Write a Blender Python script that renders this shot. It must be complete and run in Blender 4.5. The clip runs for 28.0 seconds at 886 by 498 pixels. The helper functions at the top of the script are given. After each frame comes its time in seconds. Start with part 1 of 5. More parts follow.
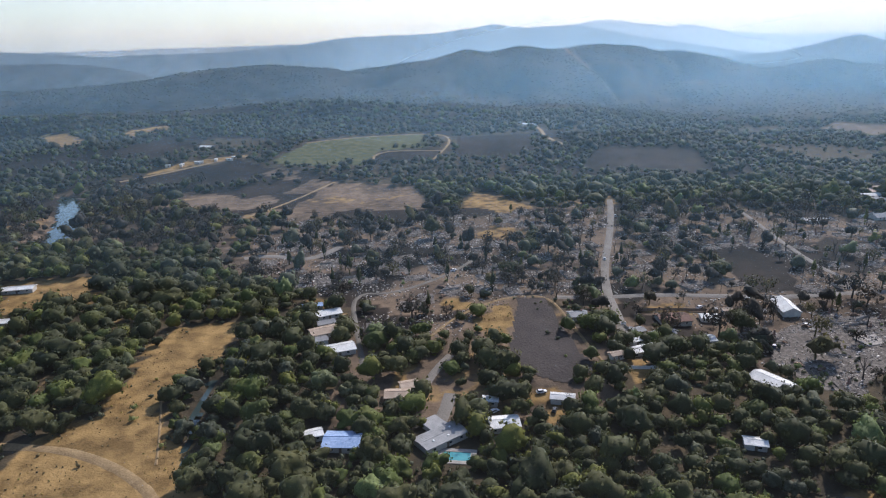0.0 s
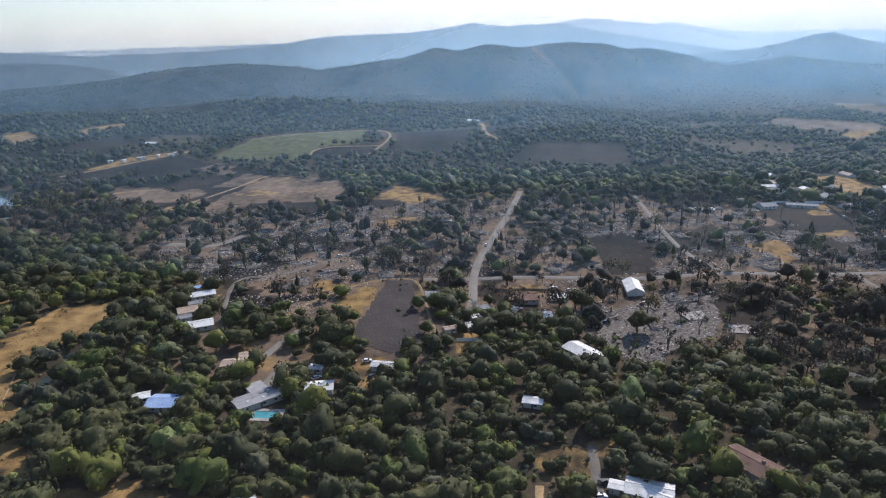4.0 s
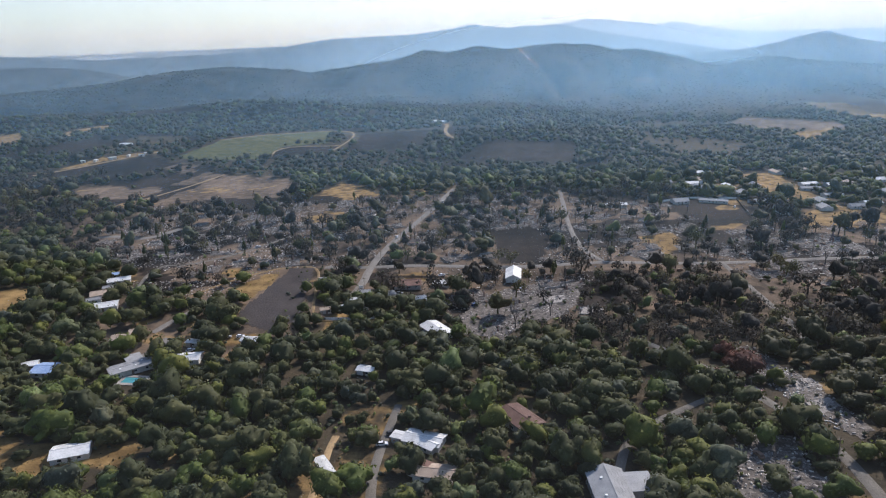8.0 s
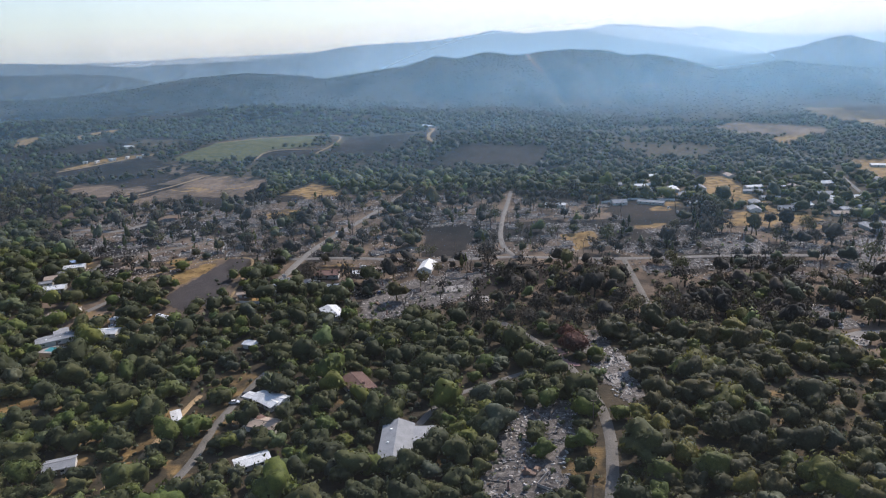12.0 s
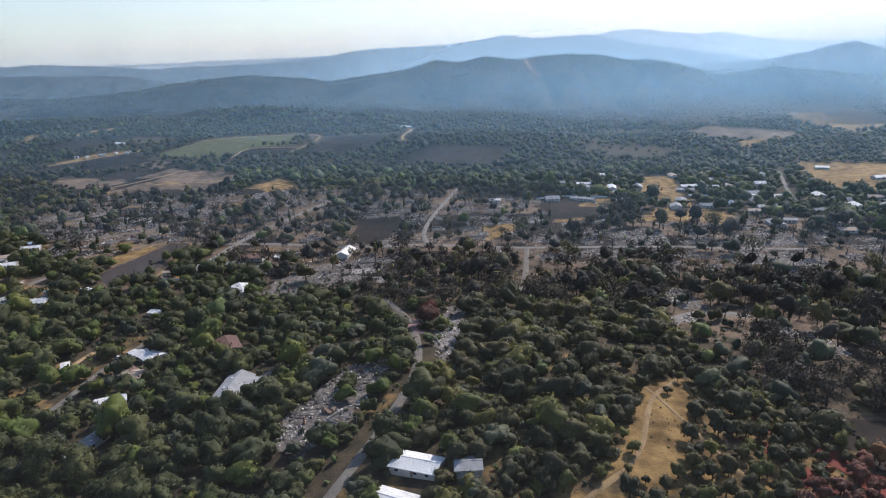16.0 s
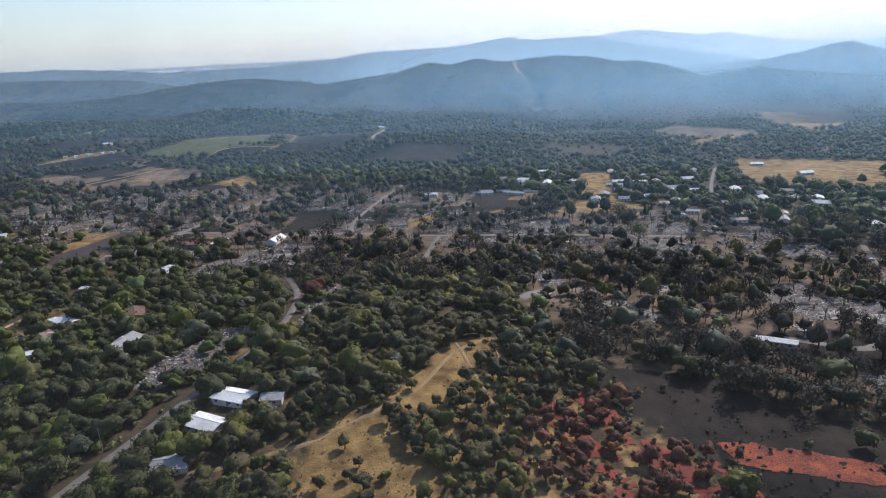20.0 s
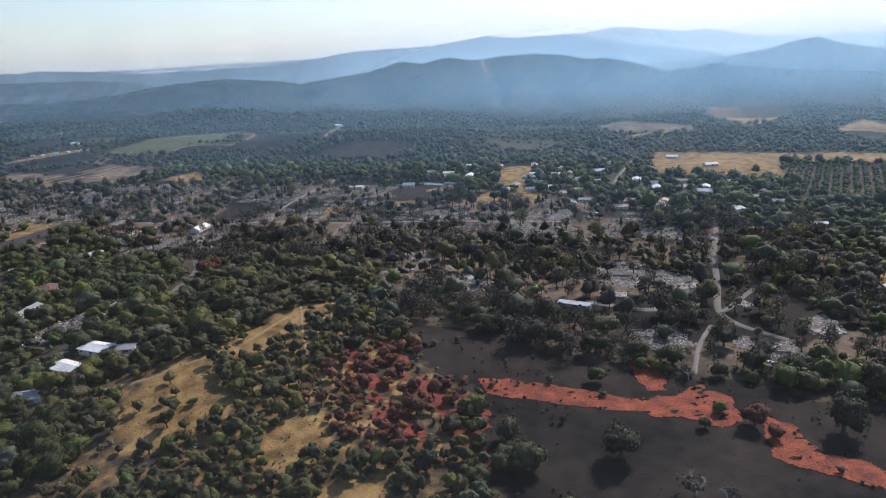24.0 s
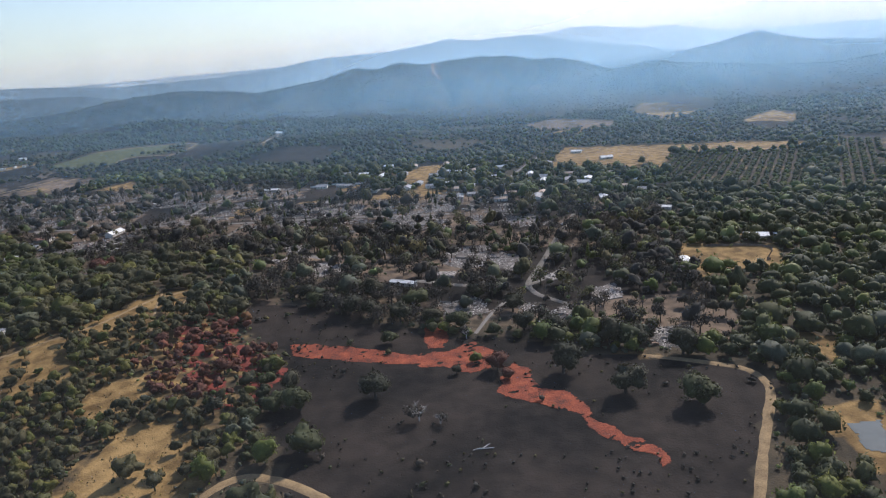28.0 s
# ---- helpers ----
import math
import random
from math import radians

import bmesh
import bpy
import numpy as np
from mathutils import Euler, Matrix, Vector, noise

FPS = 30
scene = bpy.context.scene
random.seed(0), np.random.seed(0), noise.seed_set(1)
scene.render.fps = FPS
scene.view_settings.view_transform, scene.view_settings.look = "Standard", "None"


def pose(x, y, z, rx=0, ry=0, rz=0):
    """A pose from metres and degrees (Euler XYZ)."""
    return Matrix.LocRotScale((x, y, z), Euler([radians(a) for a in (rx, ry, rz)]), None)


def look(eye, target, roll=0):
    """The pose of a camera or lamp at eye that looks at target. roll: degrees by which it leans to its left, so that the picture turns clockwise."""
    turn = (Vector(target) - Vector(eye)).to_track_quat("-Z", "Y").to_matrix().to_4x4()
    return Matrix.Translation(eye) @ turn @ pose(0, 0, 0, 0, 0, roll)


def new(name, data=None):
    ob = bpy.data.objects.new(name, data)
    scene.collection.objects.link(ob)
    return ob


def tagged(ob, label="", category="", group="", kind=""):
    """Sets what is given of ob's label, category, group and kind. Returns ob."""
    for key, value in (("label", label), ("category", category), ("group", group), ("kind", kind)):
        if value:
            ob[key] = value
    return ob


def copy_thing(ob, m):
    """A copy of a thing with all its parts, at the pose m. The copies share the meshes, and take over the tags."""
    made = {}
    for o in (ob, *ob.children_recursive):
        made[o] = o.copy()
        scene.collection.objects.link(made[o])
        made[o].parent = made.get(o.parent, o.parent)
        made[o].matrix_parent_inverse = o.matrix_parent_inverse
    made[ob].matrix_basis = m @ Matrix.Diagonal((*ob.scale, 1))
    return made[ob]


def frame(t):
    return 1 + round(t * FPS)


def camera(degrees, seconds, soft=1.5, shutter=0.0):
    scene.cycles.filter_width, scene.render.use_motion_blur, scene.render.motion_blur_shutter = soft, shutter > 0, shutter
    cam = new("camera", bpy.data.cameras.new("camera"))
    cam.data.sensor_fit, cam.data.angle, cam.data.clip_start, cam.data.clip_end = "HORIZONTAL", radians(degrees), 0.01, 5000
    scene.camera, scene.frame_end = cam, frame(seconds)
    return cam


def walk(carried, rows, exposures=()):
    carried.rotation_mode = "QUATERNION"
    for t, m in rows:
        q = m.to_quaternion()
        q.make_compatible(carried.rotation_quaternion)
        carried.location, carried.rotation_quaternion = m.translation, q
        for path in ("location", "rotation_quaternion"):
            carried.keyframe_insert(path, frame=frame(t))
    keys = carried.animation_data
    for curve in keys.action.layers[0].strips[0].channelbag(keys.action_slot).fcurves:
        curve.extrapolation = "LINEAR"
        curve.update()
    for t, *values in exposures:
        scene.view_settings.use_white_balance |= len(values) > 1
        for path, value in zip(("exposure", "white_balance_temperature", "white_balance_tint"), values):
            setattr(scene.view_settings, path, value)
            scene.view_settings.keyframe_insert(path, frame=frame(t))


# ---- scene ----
cam = camera(67.3, 28.0, soft=1.15)
PATH = [
    (0, (5.051, -2.848, 147.759), (5.064, -0.939, 147.161), -1.8),
    (0.5, (14.623, -4.756, 147.01), (14.635, -2.848, 146.412), -1.8),
    (1, (23.998, -8.46, 146.897), (24.011, -6.552, 146.297), -1.6),
    (1.5, (33.392, -12.345, 146.596), (33.405, -10.437, 145.997), -1.6),
    (2, (42.456, -16.672, 146.786), (42.473, -14.764, 146.185), -1.6),
    (2.5, (51.705, -21.24, 147.261), (51.723, -19.333, 146.659), -1.6),
    (3, (60.788, -24.564, 146.124), (60.809, -22.656, 145.523), -1.7),
    (3.5, (70.519, -27.798, 145.551), (70.538, -25.89, 144.95), -1.9),
    (5.5, (108.22, -44.517, 145.454), (108.232, -42.611, 144.848), -2.0),
    (6, (118.393, -49.805, 145.866), (118.398, -47.899, 145.26), -2.1),
    (6.5, (127.579, -53.397, 146.006), (127.579, -51.49, 145.402), -2.2),
    (7, (137.922, -57.936, 145.905), (137.91, -56.029, 145.302), -2.3),
    (7.5, (147.162, -62.13, 146.224), (147.142, -60.222, 145.623), -2.2),
    (8, (157.11, -66.592, 146.669), (157.074, -64.683, 146.071), -2.4),
    (8.5, (167.06, -71.42, 146.87), (167.009, -69.511, 146.276), -2.3),
    (9, (177.977, -76.382, 147.067), (177.911, -74.473, 146.475), -2.4),
    (9.5, (187.236, -79.84, 146.995), (187.157, -77.931, 146.406), -2.4),
    (10, (197.535, -84.62, 147.431), (197.441, -82.711, 146.843), -2.5),
    (10.5, (207.242, -89.199, 147.773), (207.137, -87.29, 147.187), -2.5),
    (11, (215.107, -91.619, 147.109), (214.993, -89.709, 146.525), -2.5),
    (11.5, (227.455, -97.023, 146.904), (227.325, -95.114, 146.323), -2.6),
    (12, (238.204, -101.272, 147.383), (238.058, -99.364, 146.803), -2.7),
    (12.5, (249.16, -105.04, 147.078), (249.003, -103.132, 146.499), -2.7),
    (14.5, (290.08, -120.934, 143.351), (289.881, -119.026, 142.783), -2.8),
    (15, (300.336, -124.169, 143.09), (300.131, -122.262, 142.524), -2.7),
    (15.5, (310.432, -129.115, 143.274), (310.22, -127.208, 142.708), -2.6),
    (16, (320.733, -134.126, 143.64), (320.512, -132.22, 143.074), -2.4),
    (16.5, (330.865, -138.029, 143.524), (330.637, -136.124, 142.957), -2.4),
    (17, (341.509, -142.235, 143.253), (341.274, -140.331, 142.687), -2.4),
    (17.5, (351.563, -146.845, 142.981), (351.322, -144.941, 142.416), -2.4),
    (18, (362.263, -151.5, 142.334), (362.013, -149.598, 141.77), -2.5),
    (18.5, (373.359, -156.785, 142.511), (373.099, -154.883, 141.95), -2.7),
    (19, (384.48, -162.658, 142.688), (384.211, -160.756, 142.128), -2.9),
    (19.5, (395.16, -167.496, 142.687), (394.886, -165.595, 142.128), -2.9),
    (20, (405.706, -173.005, 142.79), (405.428, -171.104, 142.231), -2.8),
    (20.5, (417.15, -178.13, 142.742), (416.865, -176.231, 142.182), -2.9),
    (21, (428.193, -183.789, 142.708), (427.905, -181.891, 142.149), -3.0),
    (21.5, (439.124, -189.724, 143.237), (438.833, -187.826, 142.677), -3.0),
    (23.5, (484.342, -211.864, 143.751), (484.053, -209.966, 143.188), -3.2),
    (24, (495.663, -217.526, 143.709), (495.382, -215.628, 143.144), -3.3),
    (24.5, (507.771, -223.564, 143.838), (507.5, -221.665, 143.272), -3.4),
    (25, (519.24, -228.898, 144.049), (518.986, -226.998, 143.477), -3.5),
    (25.5, (531.292, -233.915, 143.32), (531.049, -232.013, 142.754), -3.9),
    (26, (543.438, -239.224, 143.356), (543.197, -237.321, 142.791), -4.1),
    (26.5, (555.609, -245.474, 143.571), (555.368, -243.571, 143.006), -4.2),
    (27, (567.968, -251.37, 144.058), (567.728, -249.467, 143.493), -4.5),
    (27.5, (579.703, -256.749, 144.25), (579.46, -254.846, 143.687), -4.7),
    (28, (593.464, -261.816, 143.893), (593.215, -259.913, 143.332), -5.2),
]
walk(cam, [(t, look(eye, target, roll)) for t, eye, target, roll in PATH], exposures=[(0.0, 0.29, 6200, 16), (28.0, 0.29, 6200, 16)])

# ---- light ----
SUN_AZIMUTH, SUN_HEIGHT = radians(32), radians(38)  # clockwise from +y; above the horizon
world = bpy.data.worlds.new("sky")
scene.world = world
world.use_nodes = True
wn = world.node_tree.nodes
sky = wn.new("ShaderNodeTexSky")
sky.sky_type, sky.sun_disc = "NISHITA", False
sky.sun_elevation, sky.sun_rotation = SUN_HEIGHT, SUN_AZIMUTH
sky.air_density, sky.dust_density, sky.ozone_density, sky.altitude = 1.2, 1.7, 3.4, 400
world.node_tree.links.new(sky.outputs[0], wn["Background"].inputs[0])
wn["Background"].inputs[1].default_value = 0.138
sun = new("sun", bpy.data.lights.new("sun", "SUN"))
sun.data.energy, sun.data.angle, sun.data.color = 4.3, radians(0.6), (1.0, 0.94, 0.86)
toward = Vector((math.sin(SUN_AZIMUTH) * math.cos(SUN_HEIGHT), math.cos(SUN_AZIMUTH) * math.cos(SUN_HEIGHT), math.sin(SUN_HEIGHT)))
sun.matrix_world = look(toward * 900, (0, 0, 0))

# ---- materials ----


def surface(name, dark, light, size=3.0, rough=0.9, fine=8.0, bump=0.3, metal=0.0, island=0.0, each=0.0, tint=0.0, sheer=0.0, third=None):
    """A worn matt surface: two colours mixed by coarse and fine noise; island, each, tint: variation per loose piece, per object, per tree."""
    m = bpy.data.materials.new(name)
    m.use_nodes = True
    n, l = m.node_tree.nodes, m.node_tree.links
    bsdf = n["Principled BSDF"]
    geo = n.new("ShaderNodeNewGeometry")
    coarse, small = n.new("ShaderNodeTexNoise"), n.new("ShaderNodeTexNoise")
    for node, scale in ((coarse, 1 / size), (small, fine / size)):
        node.inputs["Scale"].default_value, node.inputs["Detail"].default_value = scale, 5
        l.new(geo.outputs["Position"], node.inputs["Vector"])
    add = n.new("ShaderNodeMath")
    add.operation = "MULTIPLY_ADD"
    add.inputs[1].default_value = 0.5
    l.new(small.outputs[0], add.inputs[0])
    half = n.new("ShaderNodeMath")
    half.operation = "MULTIPLY"
    half.inputs[1].default_value = 0.5
    l.new(coarse.outputs[0], half.inputs[0])
    l.new(half.outputs[0], add.inputs[2])
    ramp = n.new("ShaderNodeValToRGB")
    ramp.color_ramp.elements[0].position, ramp.color_ramp.elements[1].position = 0.34, 0.66
    ramp.color_ramp.elements[0].color, ramp.color_ramp.elements[1].color = (*dark, 1), (*light, 1)
    if third:
        ramp.color_ramp.elements.new(0.5).color = (*third, 1)
    l.new(add.outputs[0], ramp.inputs[0])
    colour = ramp.outputs[0]
    sources = []
    if island:
        sources.append((geo.outputs["Random Per Island"], island))
    if each:
        sources.append((n.new("ShaderNodeObjectInfo").outputs["Random"], each))
    if tint:
        at = n.new("ShaderNodeAttribute")
        at.attribute_name = "tint"
        leafy = n.new("ShaderNodeValToRGB")
        for k, (spot, rgb) in enumerate(((0.0, (0.9, 1.0, 1.05)), (0.45, (0.95, 1.0, 0.98)), (0.72, (1.1, 1.02, 0.92)), (0.84, (0.98, 1.25, 0.68)), (0.97, (1.45, 1.42, 0.72)))):
            stop = leafy.color_ramp.elements[k] if k < 2 else leafy.color_ramp.elements.new(spot)
            stop.position, stop.color = spot, (*rgb, 1)
        l.new(at.outputs["Fac"], leafy.inputs[0])
        hue = n.new("ShaderNodeMix")
        hue.data_type, hue.blend_type = "RGBA", "MULTIPLY"
        hue.inputs[0].default_value = 1.0
        l.new(colour, hue.inputs[6])
        l.new(leafy.outputs[0], hue.inputs[7])
        colour = hue.outputs[2]
        sources.append((at.outputs["Fac"], tint))
    for value, amount in sources:
        span = n.new("ShaderNodeMapRange")
        span.inputs["To Min"].default_value, span.inputs["To Max"].default_value = 1 - amount, 1 + amount
        l.new(value, span.inputs["Value"])
        mul = n.new("ShaderNodeVectorMath")
        mul.operation = "SCALE"
        l.new(colour, mul.inputs[0])
        l.new(span.outputs[0], mul.inputs["Scale"])
        colour = mul.outputs[0]
    l.new(colour, bsdf.inputs["Base Color"])
    bsdf.inputs["Roughness"].default_value, bsdf.inputs["Metallic"].default_value = rough, metal
    bsdf.inputs["Specular IOR Level"].default_value = 0.25
    if bump:
        b = n.new("ShaderNodeBump")
        b.inputs["Strength"].default_value, b.inputs["Distance"].default_value = bump, 0.1 * size
        l.new(small.outputs[0], b.inputs["Height"])
        l.new(b.outputs[0], bsdf.inputs["Normal"])
    if sheer:
        glow, mix = n.new("ShaderNodeBsdfTranslucent"), n.new("ShaderNodeMixShader")
        l.new(colour, glow.inputs[0])
        mix.inputs[0].default_value = sheer
        l.new(bsdf.outputs[0], mix.inputs[1])
        l.new(glow.outputs[0], mix.inputs[2])
        l.new(mix.outputs[0], n["Material Output"].inputs[0])
    return m


M = {}
M["oak"] = surface("oak_leaves", (0.033, 0.037, 0.013), (0.084, 0.088, 0.029), 5, 0.75, fine=11, bump=0, island=0.12, tint=0.36, sheer=0.3)
M["valley"] = surface("valley_leaves", (0.024, 0.028, 0.016), (0.048, 0.053, 0.03), 5, 0.7, bump=0, island=0.12, tint=0.45, sheer=0.3)
M["knoll"] = surface("young_oak_leaves", (0.045, 0.043, 0.019), (0.105, 0.094, 0.04), 4, 0.7, bump=0, island=0.16, tint=0.3, sheer=0.42)
M["hill"] = surface("chaparral_leaves", (0.03, 0.031, 0.022), (0.062, 0.06, 0.042), 30, 0.8, bump=0, island=0.1, tint=0.3, sheer=0.3)
M["burnt_soil"] = surface("burnt_soil", (0.022, 0.018, 0.017), (0.056, 0.045, 0.04), 12, 0.95, fine=10)
M["olive"] = surface("olive_leaves", (0.06, 0.066, 0.038), (0.13, 0.137, 0.082), 5, 0.7, bump=0, island=0.16, tint=0.4, sheer=0.35)
M["scorch"] = surface("scorched_leaves", (0.032, 0.028, 0.023), (0.075, 0.064, 0.05), 5, 0.9, bump=0, island=0.28, tint=0.36, sheer=0.25)
M["straw"] = surface("straw", (0.07, 0.052, 0.024), (0.19, 0.138, 0.062), 3, 0.95, bump=0, tint=0.35)
M["singed"] = surface("singed_oak_leaves", (0.02, 0.021, 0.012), (0.05, 0.048, 0.025), 4, 0.8, bump=0, island=0.2, tint=0.3, sheer=0.2)
M["red"] = surface("stained_leaves", (0.065, 0.028, 0.019), (0.15, 0.052, 0.032), 4, 0.8, bump=0, island=0.3, tint=0.3, sheer=0.2)
M["bark"] = surface("bark", (0.04, 0.032, 0.025), (0.11, 0.09, 0.07), 0.6, 0.95)
M["char"] = surface("charred_bark", (0.025, 0.022, 0.02), (0.075, 0.066, 0.058), 0.6, 0.95)
M["asphalt"] = surface("asphalt", (0.095, 0.085, 0.07), (0.175, 0.157, 0.132), 9, 0.95, fine=20)
M["pale_asphalt"] = surface("pale_asphalt", (0.12, 0.108, 0.092), (0.215, 0.195, 0.168), 9, 0.95, fine=20)
M["pad"] = surface("ashy_concrete", (0.16, 0.145, 0.125), (0.4, 0.365, 0.32), 4, 0.95, third=(0.28, 0.252, 0.22))
M["dirt"] = surface("dirt_track", (0.13, 0.087, 0.043), (0.285, 0.197, 0.098), 5, 0.95)
M["retardant"] = surface("fire_retardant", (0.045, 0.017, 0.01), (0.3, 0.072, 0.027), 6, 0.9, fine=9, bump=0.8, third=(0.18, 0.037, 0.014))
M["stain"] = surface("red_retardant", (0.06, 0.022, 0.014), (0.25, 0.046, 0.028), 4, 0.9, fine=9, third=(0.15, 0.03, 0.02))
M["clay"] = surface("orange_clay", (0.2, 0.13, 0.062), (0.4, 0.28, 0.145), 4, 0.95)
M["faded"] = surface("faded_retardant", (0.11, 0.05, 0.036), (0.23, 0.105, 0.074), 12, 0.9)
M["pink"] = surface("thin_retardant", (0.16, 0.1, 0.09), (0.3, 0.17, 0.155), 4, 0.9)
M["white_roof"] = surface("white_roof", (0.45, 0.44, 0.41), (0.74, 0.73, 0.69), 4, 0.7, each=0.12)
M["grey_roof"] = surface("grey_shingles", (0.2, 0.2, 0.2), (0.32, 0.32, 0.31), 3, 0.85, fine=14, each=0.15)
M["brown_roof"] = surface("brown_shingles", (0.1, 0.055, 0.04), (0.19, 0.11, 0.085), 3, 0.85, fine=14, each=0.15)
M["tan_roof"] = surface("tan_roof", (0.3, 0.22, 0.16), (0.46, 0.37, 0.28), 3, 0.85, fine=14, each=0.12)
M["blue_roof"] = surface("blue_metal_roof", (0.2, 0.3, 0.48), (0.4, 0.5, 0.66), 5, 0.4)
M["wall"] = surface("painted_wall", (0.42, 0.39, 0.34), (0.62, 0.59, 0.53), 3, 0.85, each=0.3)
M["trim"] = surface("white_trim", (0.65, 0.65, 0.62), (0.8, 0.8, 0.77), 2, 0.6)
M["door"] = surface("door_paint", (0.12, 0.09, 0.07), (0.2, 0.15, 0.11), 1, 0.6, each=0.3)
M["sooty"] = surface("sooty_slab", (0.06, 0.053, 0.047), (0.17, 0.15, 0.13), 4, 0.95)
M["slab"] = surface("concrete_slab", (0.2, 0.182, 0.16), (0.4, 0.368, 0.33), 4, 0.95)
M["ash"] = surface("ash", (0.04, 0.034, 0.029), (0.25, 0.22, 0.188), 2.0, 1.0, fine=5, third=(0.1, 0.086, 0.073))
M["sheet"] = surface("burnt_sheet_metal", (0.26, 0.235, 0.21), (0.68, 0.64, 0.58), 2, 0.6, metal=0.2, each=0.35, island=0.4)
M["rust"] = surface("rusted_metal", (0.1, 0.06, 0.04), (0.24, 0.16, 0.11), 1.5, 0.85, each=0.3)
M["rubble"] = surface("rubble", (0.1, 0.088, 0.076), (0.46, 0.42, 0.37), 2, 0.95, island=0.8)
M["pale_rubble"] = surface("pale_rubble", (0.14, 0.126, 0.11), (0.52, 0.485, 0.435), 2, 0.95, island=0.75)
M["brick"] = surface("sooty_brick", (0.16, 0.09, 0.07), (0.3, 0.2, 0.16), 0.8, 0.95)
M["tyre"] = surface("tyre_rubber", (0.015, 0.015, 0.015), (0.03, 0.03, 0.03), 1, 0.9)
M["wood"] = surface("weathered_wood", (0.12, 0.09, 0.065), (0.24, 0.19, 0.15), 1, 0.9, each=0.2)
M["pool_water"] = surface("pool_water", (0.05, 0.22, 0.24), (0.08, 0.3, 0.32), 3, 0.05, bump=0.05)
M["river_water"] = surface("river_water", (0.02, 0.035, 0.035), (0.04, 0.06, 0.06), 40, 0.06, bump=0.02)
M["chalk"] = surface("bleached_wood", (0.35, 0.33, 0.31), (0.6, 0.58, 0.55), 1, 0.9)
for shade, rgb in (("white", 0.7), ("silver", 0.4), ("dark", 0.04)):
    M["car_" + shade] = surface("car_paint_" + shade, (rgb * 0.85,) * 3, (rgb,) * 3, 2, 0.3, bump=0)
M["car_blue"] = surface("car_paint_blue", (0.03, 0.06, 0.15), (0.05, 0.09, 0.2), 2, 0.3, bump=0)
M["car_red"] = surface("car_paint_red", (0.25, 0.03, 0.02), (0.32, 0.05, 0.03), 2, 0.3, bump=0)
M["glass"] = surface("window_glass", (0.02, 0.025, 0.03), (0.035, 0.04, 0.045), 2, 0.08, bump=0)


def ground_material():
    """Soil whose cover follows the painted zones: dry grass, burnt ground, bare earth, green crop."""
    m = bpy.data.materials.new("land")
    m.use_nodes = True
    n, l = m.node_tree.nodes, m.node_tree.links
    bsdf = n["Principled BSDF"]
    geo = n.new("ShaderNodeNewGeometry")

    def noise_at(scale, detail=6):
        node = n.new("ShaderNodeTexNoise")
        node.inputs["Scale"].default_value, node.inputs["Detail"].default_value = scale, detail
        l.new(geo.outputs["Position"], node.inputs["Vector"])
        return node.outputs[0]

    wide, mid, fine, patch = noise_at(0.02), noise_at(0.13), noise_at(1.1, 4), noise_at(0.06, 8)

    def blend(a, b, where):
        ramp = n.new("ShaderNodeValToRGB")
        ramp.color_ramp.elements[0].position, ramp.color_ramp.elements[1].position = 0.38, 0.62
        ramp.color_ramp.elements[0].color, ramp.color_ramp.elements[1].color = (*a, 1), (*b, 1)
        l.new(where, ramp.inputs[0])
        return ramp.outputs[0]

    def mixed(where, a, b):
        mix = n.new("ShaderNodeMix")
        mix.data_type = "RGBA"
        l.new(where, mix.inputs[0])
        l.new(a, mix.inputs[6])
        l.new(b, mix.inputs[7])
        return mix.outputs[2]

    def mask(channel):
        """The zone's weight, frayed by noise."""
        fray = n.new("ShaderNodeMath")
        fray.operation = "MULTIPLY_ADD"
        l.new(mid, fray.inputs[0])
        fray.inputs[1].default_value = 0.9
        l.new(channel, fray.inputs[2])
        span = n.new("ShaderNodeMapRange")
        span.inputs["From Min"].default_value, span.inputs["From Max"].default_value = 0.8, 1.12
        l.new(fray.outputs[0], span.inputs["Value"])
        return span.outputs[0]

    zone, crop = n.new("ShaderNodeAttribute"), n.new("ShaderNodeAttribute")
    zone.attribute_name, crop.attribute_name = "zone", "crop"
    parts = n.new("ShaderNodeSeparateColor")
    l.new(zone.outputs["Color"], parts.inputs[0])
    colour = mixed(fine, blend((0.026, 0.023, 0.016), (0.06, 0.047, 0.029), wide), blend((0.032, 0.027, 0.018), (0.1, 0.074, 0.043), mid))
    colour = mixed(mask(parts.outputs[2]), colour, mixed(fine, blend((0.042, 0.031, 0.023), (0.16, 0.115, 0.077), mid), blend((0.058, 0.043, 0.031), (0.2, 0.143, 0.095), wide)))
    colour = mixed(mask(parts.outputs[0]), colour, mixed(fine, blend((0.115, 0.071, 0.026), (0.24, 0.152, 0.058), wide), blend((0.07, 0.043, 0.017), (0.34, 0.22, 0.088), mid)))
    colour = mixed(mask(parts.outputs[1]), colour, mixed(patch, blend((0.003, 0.0028, 0.0026), (0.022, 0.018, 0.015), mid), blend((0.004, 0.0036, 0.0032), (0.04, 0.03, 0.023), wide)))
    colour = mixed(mask(crop.outputs["Fac"]), colour, blend((0.055, 0.061, 0.024), (0.1, 0.099, 0.042), mid))
    l.new(colour, bsdf.inputs["Base Color"])
    bsdf.inputs["Roughness"].default_value = 0.95
    bsdf.inputs["Specular IOR Level"].default_value = 0.1
    b = n.new("ShaderNodeBump")
    b.inputs["Strength"].default_value, b.inputs["Distance"].default_value = 0.6, 0.5
    l.new(fine, b.inputs["Height"])
    l.new(b.outputs[0], bsdf.inputs["Normal"])
    return m


M["land"] = ground_material()


